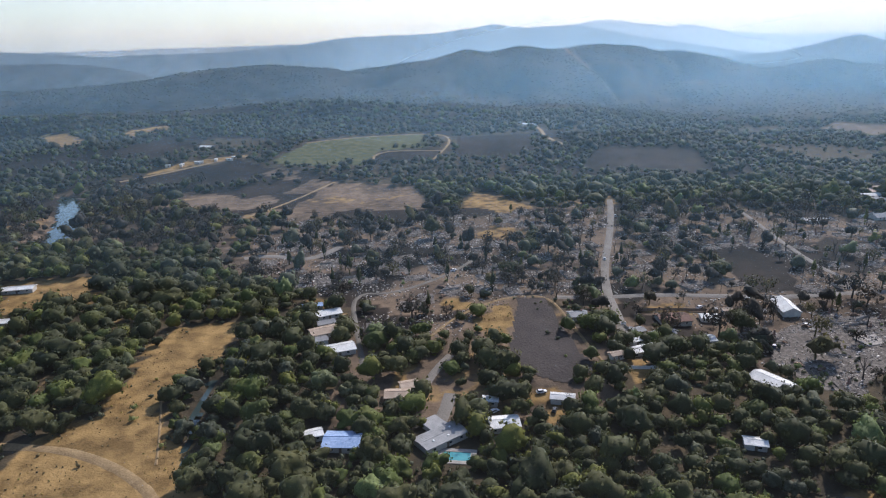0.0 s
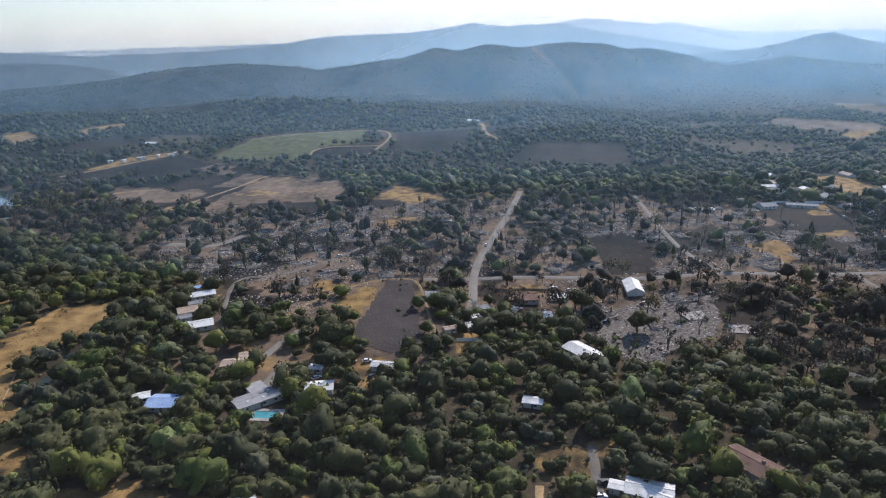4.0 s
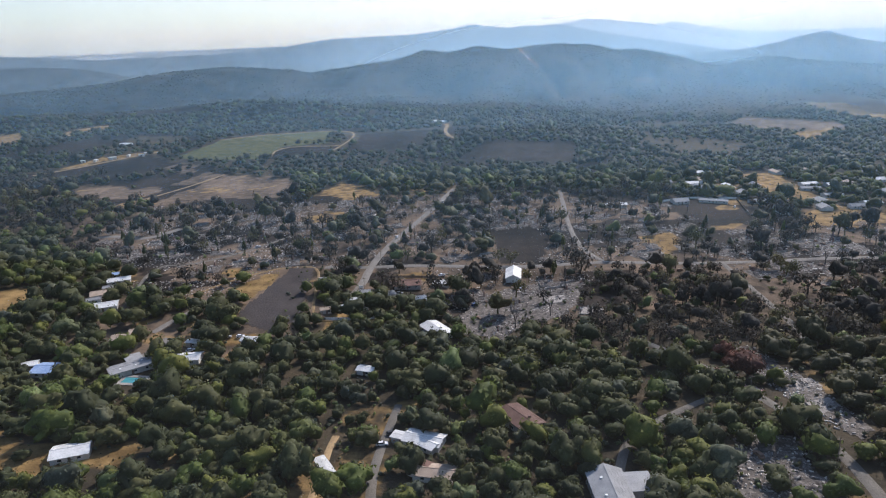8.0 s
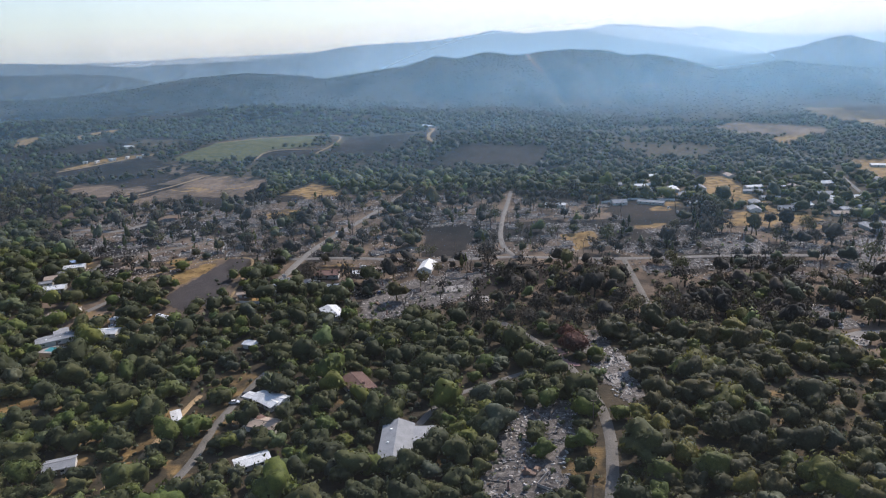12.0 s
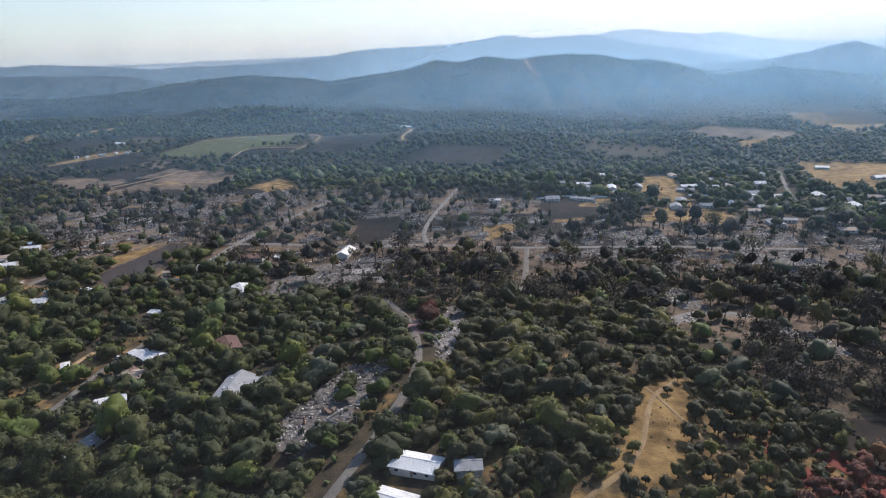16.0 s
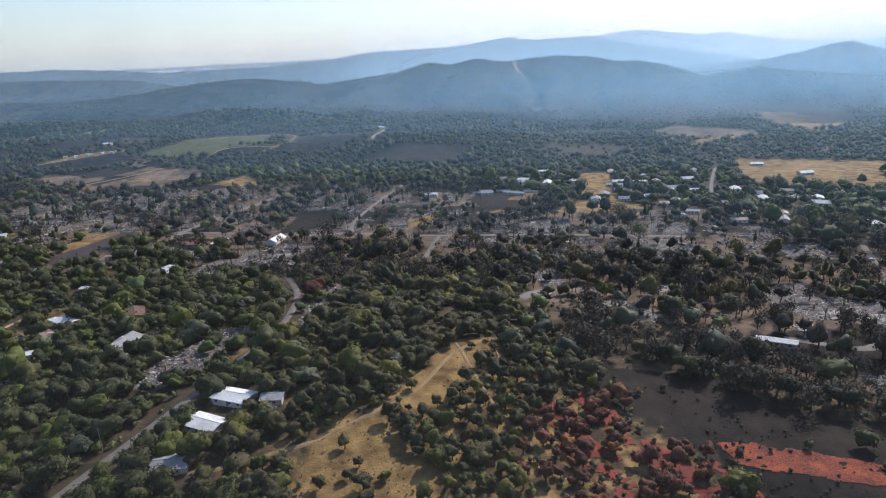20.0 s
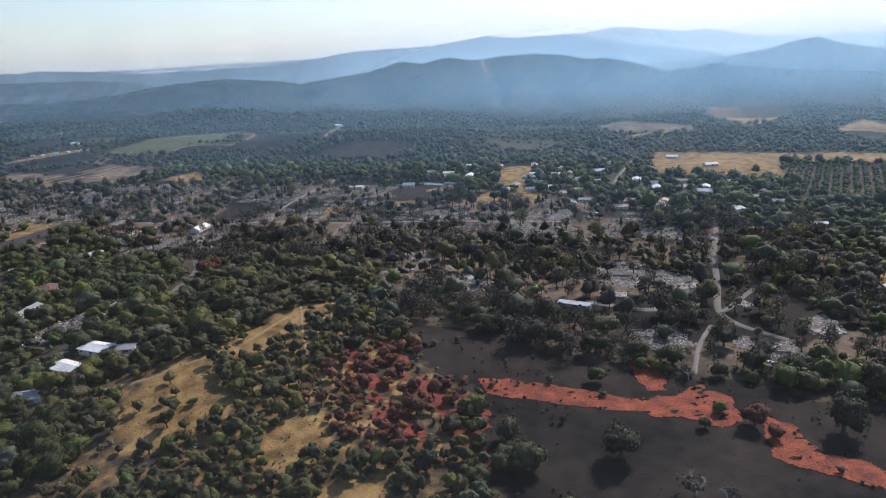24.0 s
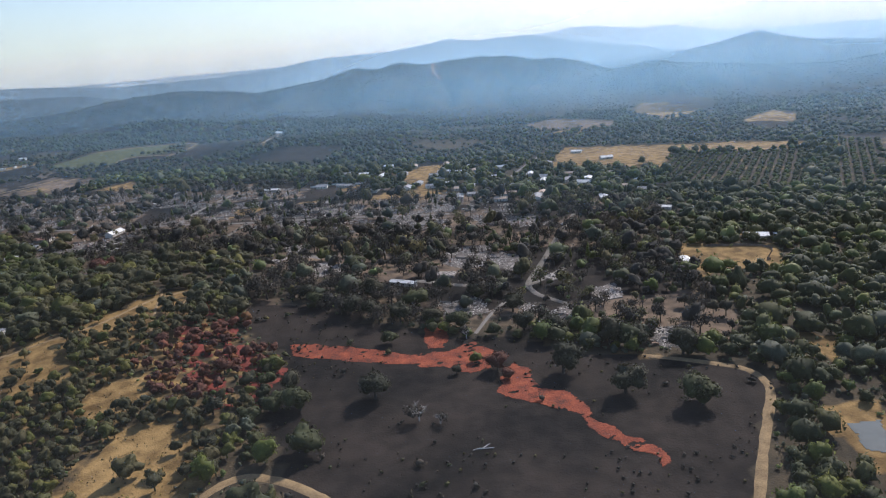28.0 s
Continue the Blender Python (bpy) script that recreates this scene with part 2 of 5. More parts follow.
def haze_material(name, amount, top, rgb):
    """A sheet that imitates aerial haze: lets most light through, scatters the rest in its tint; uneven, thins out high
    up, near the ground and towards the west.
    """
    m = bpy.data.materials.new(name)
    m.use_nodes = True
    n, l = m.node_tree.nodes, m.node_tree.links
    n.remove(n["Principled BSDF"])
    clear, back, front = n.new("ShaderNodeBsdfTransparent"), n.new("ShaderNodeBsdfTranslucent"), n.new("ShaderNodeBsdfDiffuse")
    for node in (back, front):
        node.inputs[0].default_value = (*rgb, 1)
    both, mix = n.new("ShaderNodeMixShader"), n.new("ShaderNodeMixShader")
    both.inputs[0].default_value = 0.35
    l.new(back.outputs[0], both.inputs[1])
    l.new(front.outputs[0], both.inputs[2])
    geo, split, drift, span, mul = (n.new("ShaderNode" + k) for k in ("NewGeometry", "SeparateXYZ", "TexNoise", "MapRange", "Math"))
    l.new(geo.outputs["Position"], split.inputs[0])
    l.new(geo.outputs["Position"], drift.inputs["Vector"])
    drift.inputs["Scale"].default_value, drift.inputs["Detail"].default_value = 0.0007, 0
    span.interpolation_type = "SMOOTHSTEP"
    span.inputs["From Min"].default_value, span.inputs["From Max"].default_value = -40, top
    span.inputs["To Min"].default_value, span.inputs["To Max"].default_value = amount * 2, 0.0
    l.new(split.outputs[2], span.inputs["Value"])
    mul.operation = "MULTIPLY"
    # Denser to the east, imitating the brighter haze on the sunward side.
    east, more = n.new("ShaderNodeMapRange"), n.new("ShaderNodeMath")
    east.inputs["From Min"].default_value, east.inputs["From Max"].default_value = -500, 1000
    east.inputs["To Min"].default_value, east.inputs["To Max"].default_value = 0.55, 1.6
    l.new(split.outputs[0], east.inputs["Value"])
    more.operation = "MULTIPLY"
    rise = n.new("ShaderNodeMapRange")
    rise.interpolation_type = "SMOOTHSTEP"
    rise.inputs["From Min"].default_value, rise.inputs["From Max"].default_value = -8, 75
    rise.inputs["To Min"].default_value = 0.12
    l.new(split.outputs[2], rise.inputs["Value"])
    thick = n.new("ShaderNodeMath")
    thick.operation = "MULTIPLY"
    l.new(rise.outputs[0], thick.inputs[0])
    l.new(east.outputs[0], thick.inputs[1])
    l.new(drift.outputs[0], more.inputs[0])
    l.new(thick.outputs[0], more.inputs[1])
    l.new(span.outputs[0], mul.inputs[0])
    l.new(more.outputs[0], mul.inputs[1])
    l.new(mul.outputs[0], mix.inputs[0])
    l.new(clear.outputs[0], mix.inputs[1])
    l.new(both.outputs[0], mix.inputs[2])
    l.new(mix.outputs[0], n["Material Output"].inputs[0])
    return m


# ---- the land ----
def lattice(x, y, seed=0):
    """Smooth value noise, 0 to 1, on numpy arrays."""
    x, y = np.asarray(x, float), np.asarray(y, float)
    i, j = np.floor(x).astype(np.int64), np.floor(y).astype(np.int64)
    u, v = x - i, y - j
    u, v = u * u * (3 - 2 * u), v * v * (3 - 2 * v)

    def corner(a, b):
        n = (a * 374761393 + b * 668265263 + seed * 974711) & 0xFFFFFFFF
        n = ((n ^ (n >> 13)) * 1274126177) & 0xFFFFFFFF
        return ((n ^ (n >> 16)) & 0xFFFF) / 65535.0

    low = corner(i, j) * (1 - u) + corner(i + 1, j) * u
    high = corner(i, j + 1) * (1 - u) + corner(i + 1, j + 1) * u
    return low * (1 - v) + high * v


def fractal(x, y, size, seed=0, octaves=4):
    total, weight = 0.0, 0.0
    for k in range(octaves):
        total = total + lattice(np.asarray(x) / size * 2**k, np.asarray(y) / size * 2**k, seed + k) * 0.5**k
        weight += 0.5**k
    return total / weight


def smooth(u):
    u = np.clip(u, 0, 1)
    return u * u * (3 - 2 * u)


# Ridges: y of the crest, width of the near and far flank, then crest heights along x.
RIDGES = (
    (3050, 500, 500, (-2468, -1933, -1412, -887, -626, -365, -110, 119, 271, 421, 646, 896, 1399, 2064), (165, 164, 123, 130, 143, 173, 176, 190, 211, 195, 197, 143, 60, 30)),
    (3900, 600, 600, (300, 455, 773, 963, 1089, 1342, 1436, 1562, 1721, 2036, 2557, 2968), (150, 195, 211, 232, 218, 185, 199, 175, 144, 124, 121, 88)),
    (2350, 420, 500, (600, 739, 933, 1087, 1221, 1315, 1389, 1464, 1542, 1636, 1890, 2400), (0, 40, 64, 72, 81, 96, 114, 126, 100, 81, 60, 50)),
    (1600, 430, 420, (541, 622, 689, 782, 834, 901, 953, 1021, 1116, 1207, 1384, 1866), (-16, -7, 14, 44, 58, 71, 80, 67, 56, 48, 39, 67)),
    (1900, 820, 500, (-500, -464, -344, -274, -174, -9, 90, 154, 235, 298, 362, 474, 585, 649, 712, 792, 889, 1005), (-5, 4, 28, 64, 80, 96, 120, 109, 127, 117, 118, 124, 116, 101, 100, 81, 49, -3)),
    (1650, 480, 400, (-1800, -1382, -1009, -860, -742, -651, -562, -416, -315, -244, -188, -76), (90, 79, 70, 71, 73, 83, 93, 101, 96, 86, 70, 30)),
    (2300, 420, 400, (-2400, -1942, -1435, -1233, -1114, -999, -845), (138, 128, 117, 113, 104, 80, 40)),
    (1130, 190, 300, (-1500, -896, -678, -465, -358, -253, -169, -86, -5, 77, 179, 362), (60, 36, 40, 40, 48, 51, 55, 54, 46, 33, 18, -5)),
)


def terrain(x, y):
    """Height of the land."""
    x, y = np.asarray(x, float), np.asarray(y, float)
    land = np.clip(7.5 - 0.017 * x, -7, 12) + 1.6 * (fractal(x, y, 90, 3) - 0.5)
    land = land + 18 * np.exp(-(((x - 335) / 120) ** 2) - ((y - 80) / 120) ** 2)
    land = land + 6 * np.exp(-(((x - 500) / 70) ** 2) - ((y - 140) / 60) ** 2)
    land = land + 21 * smooth((y - 600) / 320) * (1 - smooth((x - 250) / 250)) * smooth((x + 700) / 300)
    land = land - 6.5 * np.exp(-(((x - 165) / 60) ** 2) - ((y - 290) / 70) ** 2) - 3.2 * np.exp(-(((x - 15) / 60) ** 2) - ((y - 215) / 60) ** 2)
    land = land + 3 * np.exp(-(((x - 150) / 150) ** 2) - ((y - 540) / 90) ** 2)
    warp = fractal(x, y, 420, 11) - 0.5
    gully = np.clip(np.abs(fractal(x + 120 * warp, y * 0.4, 260, 21, 3) - 0.5) * 5, 0, 1)
    top = np.exp(land / 7.0)
    for crest, near, far, xs, hs in RIDGES:
        low = crest < 2000
        height = np.interp(x, xs, hs) + (13 if low else 7) * (fractal(x, x * 0 + crest, 130 if low else 60, 31) - 0.5)
        crest = crest + low * 280 * (fractal(x, x * 0 + crest, 330, 41, 2) - 0.5)
        u = np.where(y < crest, (crest - y) / near, (y - crest) / far)
        side = np.clip(u, 0, 1) * np.clip(1.2 - u, 0, 1)
        flank = 1 - smooth(np.clip(u + side * warp * 1.3, 0, 1)) ** (1.2 if low else 0.85)
        top = top + np.exp((-25 + (height + 25) * flank - 150 * side * (1 - gully) ** 1.5 * np.clip(height / 100, 0.1, 1.3)) / 7.0)
    return 7.0 * np.log(top)

# Open ground and burnt ground, as outlines on the plan.
DRY = {
    "meadow": [(-151, 164), (-146, 212), (-129, 232), (-137, 277), (-136, 316), (-106, 325), (-97, 314), (-98, 289), (-108, 255), (-109, 237), (-90, 209), (-79, 184), (-61, 165)],
    "wheat": [(626, 557), (652, 712), (878, 671), (955, 638), (938, 587), (785, 619), (757, 512)],
    "yard_1": [(371, 515), (412, 511), (397, 452), (359, 408), (344, 443)],
    "yard_2": [(290, 401), (316, 414), (324, 384), (301, 357)],
    "yard_3": [(456, 626), (493, 621), (463, 530), (439, 520)],
    "yard_4": [(443, 474), (489, 454), (457, 419), (417, 421)],
    "knoll_top": [(351, 47), (362, 92), (380, 115), (391, 107), (379, 72), (367, 42)],
    "knoll_slope": [(326, 18), (338, 42), (353, 35), (373, 5), (361, -23), (336, -16)],
    "knoll_foot": [(423, -39), (439, -25), (455, -39), (474, -73), (464, -109), (414, -110)],
    "knoll_glade": [(393, -7), (407, 6), (417, -12), (405, -29)],
    "right_grass": [(718, 56), (740, 48), (728, 24), (713, 36)],
    "paddock": [(695, 203), (713, 209), (769, 206), (751, 158), (702, 155)],
    "left_pasture": [(-269, 391), (-210, 398), (-190, 350), (-236, 336)],
    "far_left_strip": [(-455, 971), (-457, 1025), (-418, 1061), (-384, 995), (-417, 930)],
    "camper_ground": [(-314, 722), (-286, 757), (-228, 791), (-213, 784), (-262, 753), (-310, 712)],
    "dry_lots": [(23, 542), (31, 593), (43, 634), (67, 598), (93, 550), (63, 535)],
    "dry_lot_2": [(23, 469), (45, 497), (78, 479), (52, 454)],
    "red_slope": [(807, 1122), (861, 1270), (938, 1363), (1016, 1270), (942, 1055), (870, 989), (826, 1044)],
    "dry_bank": [(960, 899), (1044, 1010), (1055, 914), (969, 740), (934, 781)],
    "pond_shore": [(702, -17), (731, -13), (722, -58), (698, -54)],
    "far_left": [(-635, 1087), (-584, 1087), (-478, 926), (-492, 877)],
    "far_right": [(659, 910), (730, 942), (694, 872), (621, 831)],
    "clearing": [(-56, 156), (-23, 160), (-5, 150), (41, 148), (46, 131), (-38, 129)],
    "dry_triangle": [(16, 311), (35, 335), (46, 344), (44, 325), (38, 306), (35, 294), (26, 301)],
    "dry_corner": [(4, 337), (7, 349), (23, 339), (15, 327)],
    "street_yard": [(107, 333), (117, 338), (139, 340), (138, 328), (114, 325)],
    "fenced_yard": [(81, 266), (95, 273), (101, 263), (92, 249), (84, 249)],
    "dirt_yard": [(-17, 254), (-10, 273), (-4, 268), (-11, 249)],
    "suburb_strip": [(450, 500), (472, 640), (496, 645), (488, 561), (475, 494)],
    "long_yard": [(474, 590), (490, 585), (486, 480), (500, 455), (498, 415), (476, 410), (468, 440), (474, 467)],
    "back_yard": [(35, 250), (59, 247), (53, 220), (43, 222)],
}
BURNT = {
    "dark_vines": [(-65, 738), (-65, 793), (15, 804), (3, 746)],
    "dark_vines_2": [(29, 761), (33, 867), (132, 894), (122, 782), (81, 749)],
    "dark_field": [(166, 697), (187, 770), (209, 798), (311, 788), (298, 681)],
    "left_vines": [(-314, 705), (-262, 742), (-222, 769), (-173, 725), (-201, 676), (-265, 661)],
    "dark_lot": [(188, 358), (181, 424), (221, 422), (220, 351)],
    "black_meadow": [(425, 102), (454, 97), (485, 82), (540, 62), (581, 56), (623, 38), (680, 26), (696, 4), (661, -71), (640, -130), (504, -109), (501, -59), (478, -30), (476, -4), (470, 29), (433, 73)],
}
BARE = {
    "far_field": [(602, 1022), (659, 1089), (769, 1008), (751, 919), (623, 926)],
    "brown_field": [(-250, 600), (-180, 659), (-100, 673), (-15, 650), (2, 569), (-25, 512), (-145, 542)],
    "town": [(-132, 452), (-119, 545), (0, 532), (96, 539), (153, 534), (268, 530), (426, 450), (453, 338), (302, 323), (219, 308), (149, 263), (132, 325), (103, 354), (44, 346), (10, 295), (-35, 305), (-67, 361), (-114, 404)],
    "village": [(396, 182), (412, 247), (463, 242), (493, 214), (533, 193), (574, 294), (646, 295), (645, 187), (706, 85), (686, 44), (645, 75), (584, 79), (524, 99), (473, 156)],
    "east_lots": [(300, 335), (420, 444), (560, 420), (600, 335), (565, 290), (470, 275), (380, 290)],
    "side_yard": [(428, 470), (443, 566), (460, 590), (465, 513), (456, 454)],
    "brown_slope": [(420, 104), (455, 99), (500, 82), (470, 64), (436, 76)],
    "left_brush": [(-420, 450), (-330, 470), (-140, 440), (-125, 560), (-90, 700), (-180, 735), (-340, 700), (-430, 560)],
    "west_yards": [(-42, 216), (-40, 300), (-32, 335), (45, 345), (76, 330), (78, 236), (60, 216), (14, 222), (-10, 226)],
    "yards": [(77, 263), (77, 328), (146, 336), (147, 273)],
}
GREEN = {"vineyard": [(-182, 757), (-158, 847), (-96, 882), (-9, 894), (-9, 814), (-67, 799), (-67, 743), (-165, 740)]}
SCORCHED = [(-141, 402), (-118, 560), (163, 553), (334, 550), (483, 432), (564, 434), (707, 343), (696, 44), (423, 83), (385, 202), (233, 217), (158, 273), (61, 348), (-30, 292), (-60, 352)]
RUBBLE_LOTS = {
    "slope_lot": [(233, 60), (246, 54), (262, 90), (270, 129), (250, 132), (238, 105)],
    "road_lot": [(276, 210), (291, 212), (297, 170), (295, 130), (286, 124), (281, 150)],
    "upper_lot": [(534, 221), (567, 236), (566, 180), (551, 165), (533, 176)],
    "corner_lot": [(568, 207), (597, 200), (591, 161), (570, 168)],
    "north_lot": [(579, 309), (607, 316), (612, 281), (574, 284)],
    "round_lot": [(629, 125), (648, 138), (649, 116), (630, 108)],
    "pale_lot": [(603, 89), (621, 104), (619, 82), (603, 75)],
    "east_lot": [(660, 68), (677, 68), (672, 47), (656, 41), (652, 50)],
    "low_lot": [(540, 99), (565, 113), (572, 91), (551, 80)],
    "court_lot": [(442, 160), (446, 177), (465, 182), (468, 151), (450, 142)],
    "west_lot": [(397, 244), (417, 252), (425, 219), (411, 212)],
    "long_lot": [(457, 322), (511, 335), (522, 300), (487, 275)],
    "bend_lot": [(588, 103), (600, 106), (600, 92), (587, 88)],
    "street_lot": [(393, 383), (431, 391), (438, 350), (409, 348)],
    "yard_lot": [(491, 377), (527, 388), (528, 348), (500, 346)],
    "mid_lot": [(454, 382), (468, 384), (474, 346), (460, 346)],
    "south_lot": [(157, 272), (172, 306), (200, 318), (228, 320), (229, 296), (216, 266), (195, 255), (178, 240), (160, 245)],
}
SUBURB = [(332, 425), (344, 566), (437, 651), (626, 663), (646, 518), (748, 416), (646, 342), (483, 412)]


def inside(x, y, outline):
    """Which points lie inside an outline."""
    hit = np.zeros(np.shape(x), bool)
    for (ax, ay), (bx, by) in zip(outline, outline[1:] + outline[:1]):
        cross = (ay > y) != (by > y)
        if ay != by:
            hit ^= cross & (x < (bx - ax) * (y - ay) / (by - ay) + ax)
    return hit


def any_inside(x, y, outlines):
    hit = np.zeros(np.shape(x), bool)
    for outline in outlines:
        hit |= inside(x, y, outline)
    return hit


# Roads and tracks: width, material, course.
ROADS = {
    "main_street": (6.2, "pale_asphalt", [(95, 297), (99, 316), (101, 354), (111, 401), (129, 458), (149, 531), (159, 575)]),
    "cross_street": (6, "pale_asphalt", [(71, 349), (93, 348), (133, 354), (173, 352), (207, 346), (254, 347), (297, 340), (353, 339), (397, 344), (445, 343), (524, 339)]),
    "second_street": (4.6, "pale_asphalt", [(259, 560), (256, 526), (246, 435), (245, 376), (254, 347)]),
    "bridge_road": (4.6, "asphalt", [(328, 339), (327, 304), (325, 252), (319, 218)]),
    "hill_road": (4.8, "asphalt", [(240, -40), (257, 17), (266, 46), (274, 76), (279, 114), (274, 152), (263, 192), (243, 227)]),
    "driveway": (3.8, "asphalt", [(207, 117), (216, 140), (234, 152), (252, 162)]),
    "village_street": (4.6, "asphalt", [(636, 317), (631, 295), (619, 254), (606, 193), (598, 159), (592, 136), (597, 120), (606, 111), (620, 98)]),
    "village_lane": (4, "asphalt", [(623, 175), (614, 164), (603, 146), (593, 134)]),
    "suburb_road": (4.2, "pale_asphalt", [(616, 646), (603, 600), (589, 552), (571, 474)]),
    "yard_drive": (4.6, "pale_asphalt", [(-3, 252), (2, 266), (9, 279)]),
    "house_drive": (6.5, "pale_asphalt", [(3, 225), (6, 236), (8, 246)]),
    "old_lane": (8, "pale_asphalt", [(-128, 431), (-109, 437), (-83, 423), (-65, 453)]),
    "park_lane": (3.2, "asphalt", [(-30, 264), (-36, 298), (-47, 359), (-21, 358), (12, 390), (31, 423)]),
    "court": (9, "pale_asphalt", [(396, 185), (407, 203), (426, 212), (442, 204)]),
    "valley_lane": (4, "asphalt", [(132, 172), (126, 129), (127, 114), (128, 101), (124, 80)]),
    "clay_strip": (3.6, "clay", [(110, 150), (109, 143), (108, 119), (107, 101), (103, 85)]),
    "village_drive": (6, "pale_asphalt", [(522, 137), (536, 134), (556, 131), (566, 140)]),
    "village_path": (2.6, "pale_asphalt", [(564, 62), (570, 84), (576, 100), (584, 116)]),
    "field_edge": (2.2, "dirt", [(-2, 296), (9, 316), (20, 331), (36, 345), (50, 351), (68, 350), (73, 303), (79, 262)]),
    "meadow_track": (5, "dirt", [(-171, 212), (-141, 210), (-125, 205), (-106, 195), (-90, 181), (-81, 164)]),
    "meadow_path": (1.1, "dirt", [(-113, 246), (-105, 225), (-100, 210), (-96, 198)]),
    "yellow_track": (4.8, "dirt", [(645, 34), (680, 23), (691, 15), (692, -1), (679, -30), (663, -71), (645, -119)]),
    "burn_track": (5, "dirt", [(464, -109), (474, -74), (483, -60), (502, -63), (521, -73), (544, -94)]),
    "knoll_track": (2.2, "dirt", [(330, 22), (343, 37), (360, 55), (369, 94), (383, 112)]),
    "knoll_cut": (1.6, "dirt", [(385, 111), (391, 83), (389, 65)]),
    "knoll_path": (1.8, "dirt", [(369, 103), (380, 74), (388, 54), (404, 30)]),
    "knoll_lane": (2.6, "dirt", [(263, 12), (291, 2), (318, 16), (330, 22)]),
    "summit_road": (7, "dirt", [(133, 965), (155, 955), (147, 864), (165, 819)]),
    "far_track": (6, "dirt", [(-327, 689), (-295, 715), (-247, 761), (-213, 786)]),
    "brown_track": (4, "dirt", [(-158, 540), (-140, 571), (-120, 624), (-100, 673)]),
    "vine_track": (4, "dirt", [(-67, 738), (-67, 799), (16, 798)]),
    "vine_edge": (4, "dirt", [(2, 755), (28, 847), (11, 903), (-96, 882), (-158, 847)]),
}


def course(points, step=4.0):
    """Evenly spaced points along a smoothed line."""
    p = np.array(points, float)
    for _ in range(2):
        p = np.concatenate([p[:1], np.stack([p[:-1] * 0.75 + p[1:] * 0.25, p[:-1] * 0.25 + p[1:] * 0.75], 1).reshape(-1, 2), p[-1:]])
    along = np.r_[0, np.cumsum(np.hypot(*np.diff(p, axis=0).T))]
    s = np.linspace(0, along[-1], max(3, int(along[-1] / step)))
    return np.stack([np.interp(s, along, p[:, 0]), np.interp(s, along, p[:, 1])], 1)


COURSES = {name: course(row[2]) for name, row in ROADS.items()}


def from_road(x, y, extra=0.0):
    """Which points lie on a road, or within extra metres of one."""
    near = np.zeros(np.shape(x), bool)
    for name, (width, _, _) in ROADS.items():
        c = COURSES[name]
        lo, hi = c.min(0) - width - extra, c.max(0) + width + extra
        some = np.flatnonzero((x > lo[0]) & (x < hi[0]) & (y > lo[1]) & (y < hi[1]) & ~near)
        for part_of in np.array_split(some, max(1, len(some) // 2000)):
            d = np.hypot(x[part_of, None] - c[None, :, 0], y[part_of, None] - c[None, :, 1]).min(1)
            near[part_of[d < width / 2 + extra]] = True
    return near


def fill(mesh, verts, tris):
    """Vertices and triangles into a mesh, fast."""
    verts, tris = np.asarray(verts, np.float32), np.asarray(tris, np.int32)
    size = tris.shape[1]
    mesh.vertices.add(len(verts))
    mesh.vertices.foreach_set("co", verts.ravel())
    mesh.loops.add(tris.size)
    mesh.loops.foreach_set("vertex_index", tris.ravel())
    mesh.polygons.add(len(tris))
    mesh.polygons.foreach_set("loop_start", np.arange(0, tris.size, size, dtype=np.int32))
    mesh.update(calc_edges=True)
    return mesh


def spaced(parts):
    return np.unique(np.concatenate([np.arange(a, b, s) for a, b, s in parts]))


gx = spaced([(-4200, -1600, 60), (-1600, -620, 20), (-620, -300, 9), (-300, 800, 5.5), (800, 1200, 9), (1200, 2000, 22), (2000, 4300, 60)])
gy = spaced([(-900, -160, 30), (-160, 640, 5.5), (640, 1200, 8), (1200, 2100, 14), (2100, 2500, 22), (2500, 4900, 45)])
GX, GY = np.meshgrid(gx, gy)
GZ = terrain(GX, GY)
WATER = [(-291, 467), (-325, 553), (-381, 666), (-348, 648), (-292, 550), (-270, 478)]
CREEK = [(-100, 262), (-93, 262), (-90, 222), (-82, 197), (-89, 198), (-98, 237)]
GZ -= 4.0 * inside(GX, GY, WATER) + 2.0 * inside(GX, GY, CREEK)
ny, nx = GX.shape
index = np.arange(nx * ny).reshape(ny, nx)
quads = np.stack([index[:-1, :-1], index[:-1, 1:], index[1:, 1:], index[1:, :-1]], -1).reshape(-1, 4)
land = fill(bpy.data.meshes.new("ground"), np.stack([GX, GY, GZ], -1).reshape(-1, 3), quads)
wx = GX + 14 * (fractal(GX, GY, 28, 51) - 0.5)
wy = GY + 14 * (fractal(GX, GY, 28, 57) - 0.5)
fx, fy = wx.ravel(), wy.ravel()
dry = any_inside(fx, fy, DRY.values()).astype(float)
for name in ("yard_1", "yard_3", "yard_4", "dry_lots", "dry_lot_2", "back_yard", "suburb_strip", "long_yard", "street_yard", "red_slope", "dry_bank"):
    dry[inside(fx, fy, DRY[name])] = 0.66
burnt = any_inside(fx, fy, BURNT.values()).astype(float)
bare = any_inside(fx, fy, BARE.values()).astype(float) * 0.75
scorched = inside(fx, fy, SCORCHED)
patches = fractal(fx, fy, 60, 61, 3)
bare = np.maximum(bare, scorched * np.where(fy > 265, 0.68, 0.42))
bare[inside(fx, fy, BARE["brown_field"])] = 0.8
for lot in RUBBLE_LOTS.values():
    burnt = np.maximum(burnt, inside(fx, fy, lot) * 0.7)
burnt = np.maximum(burnt, scorched * (patches > 0.56) * 0.75)
burnt = np.maximum(burnt, inside(fx, fy, BARE["left_brush"]) * (patches > 0.48) * 0.8)
burnt[inside(fx, fy, BARE["brown_slope"])] = 0.85
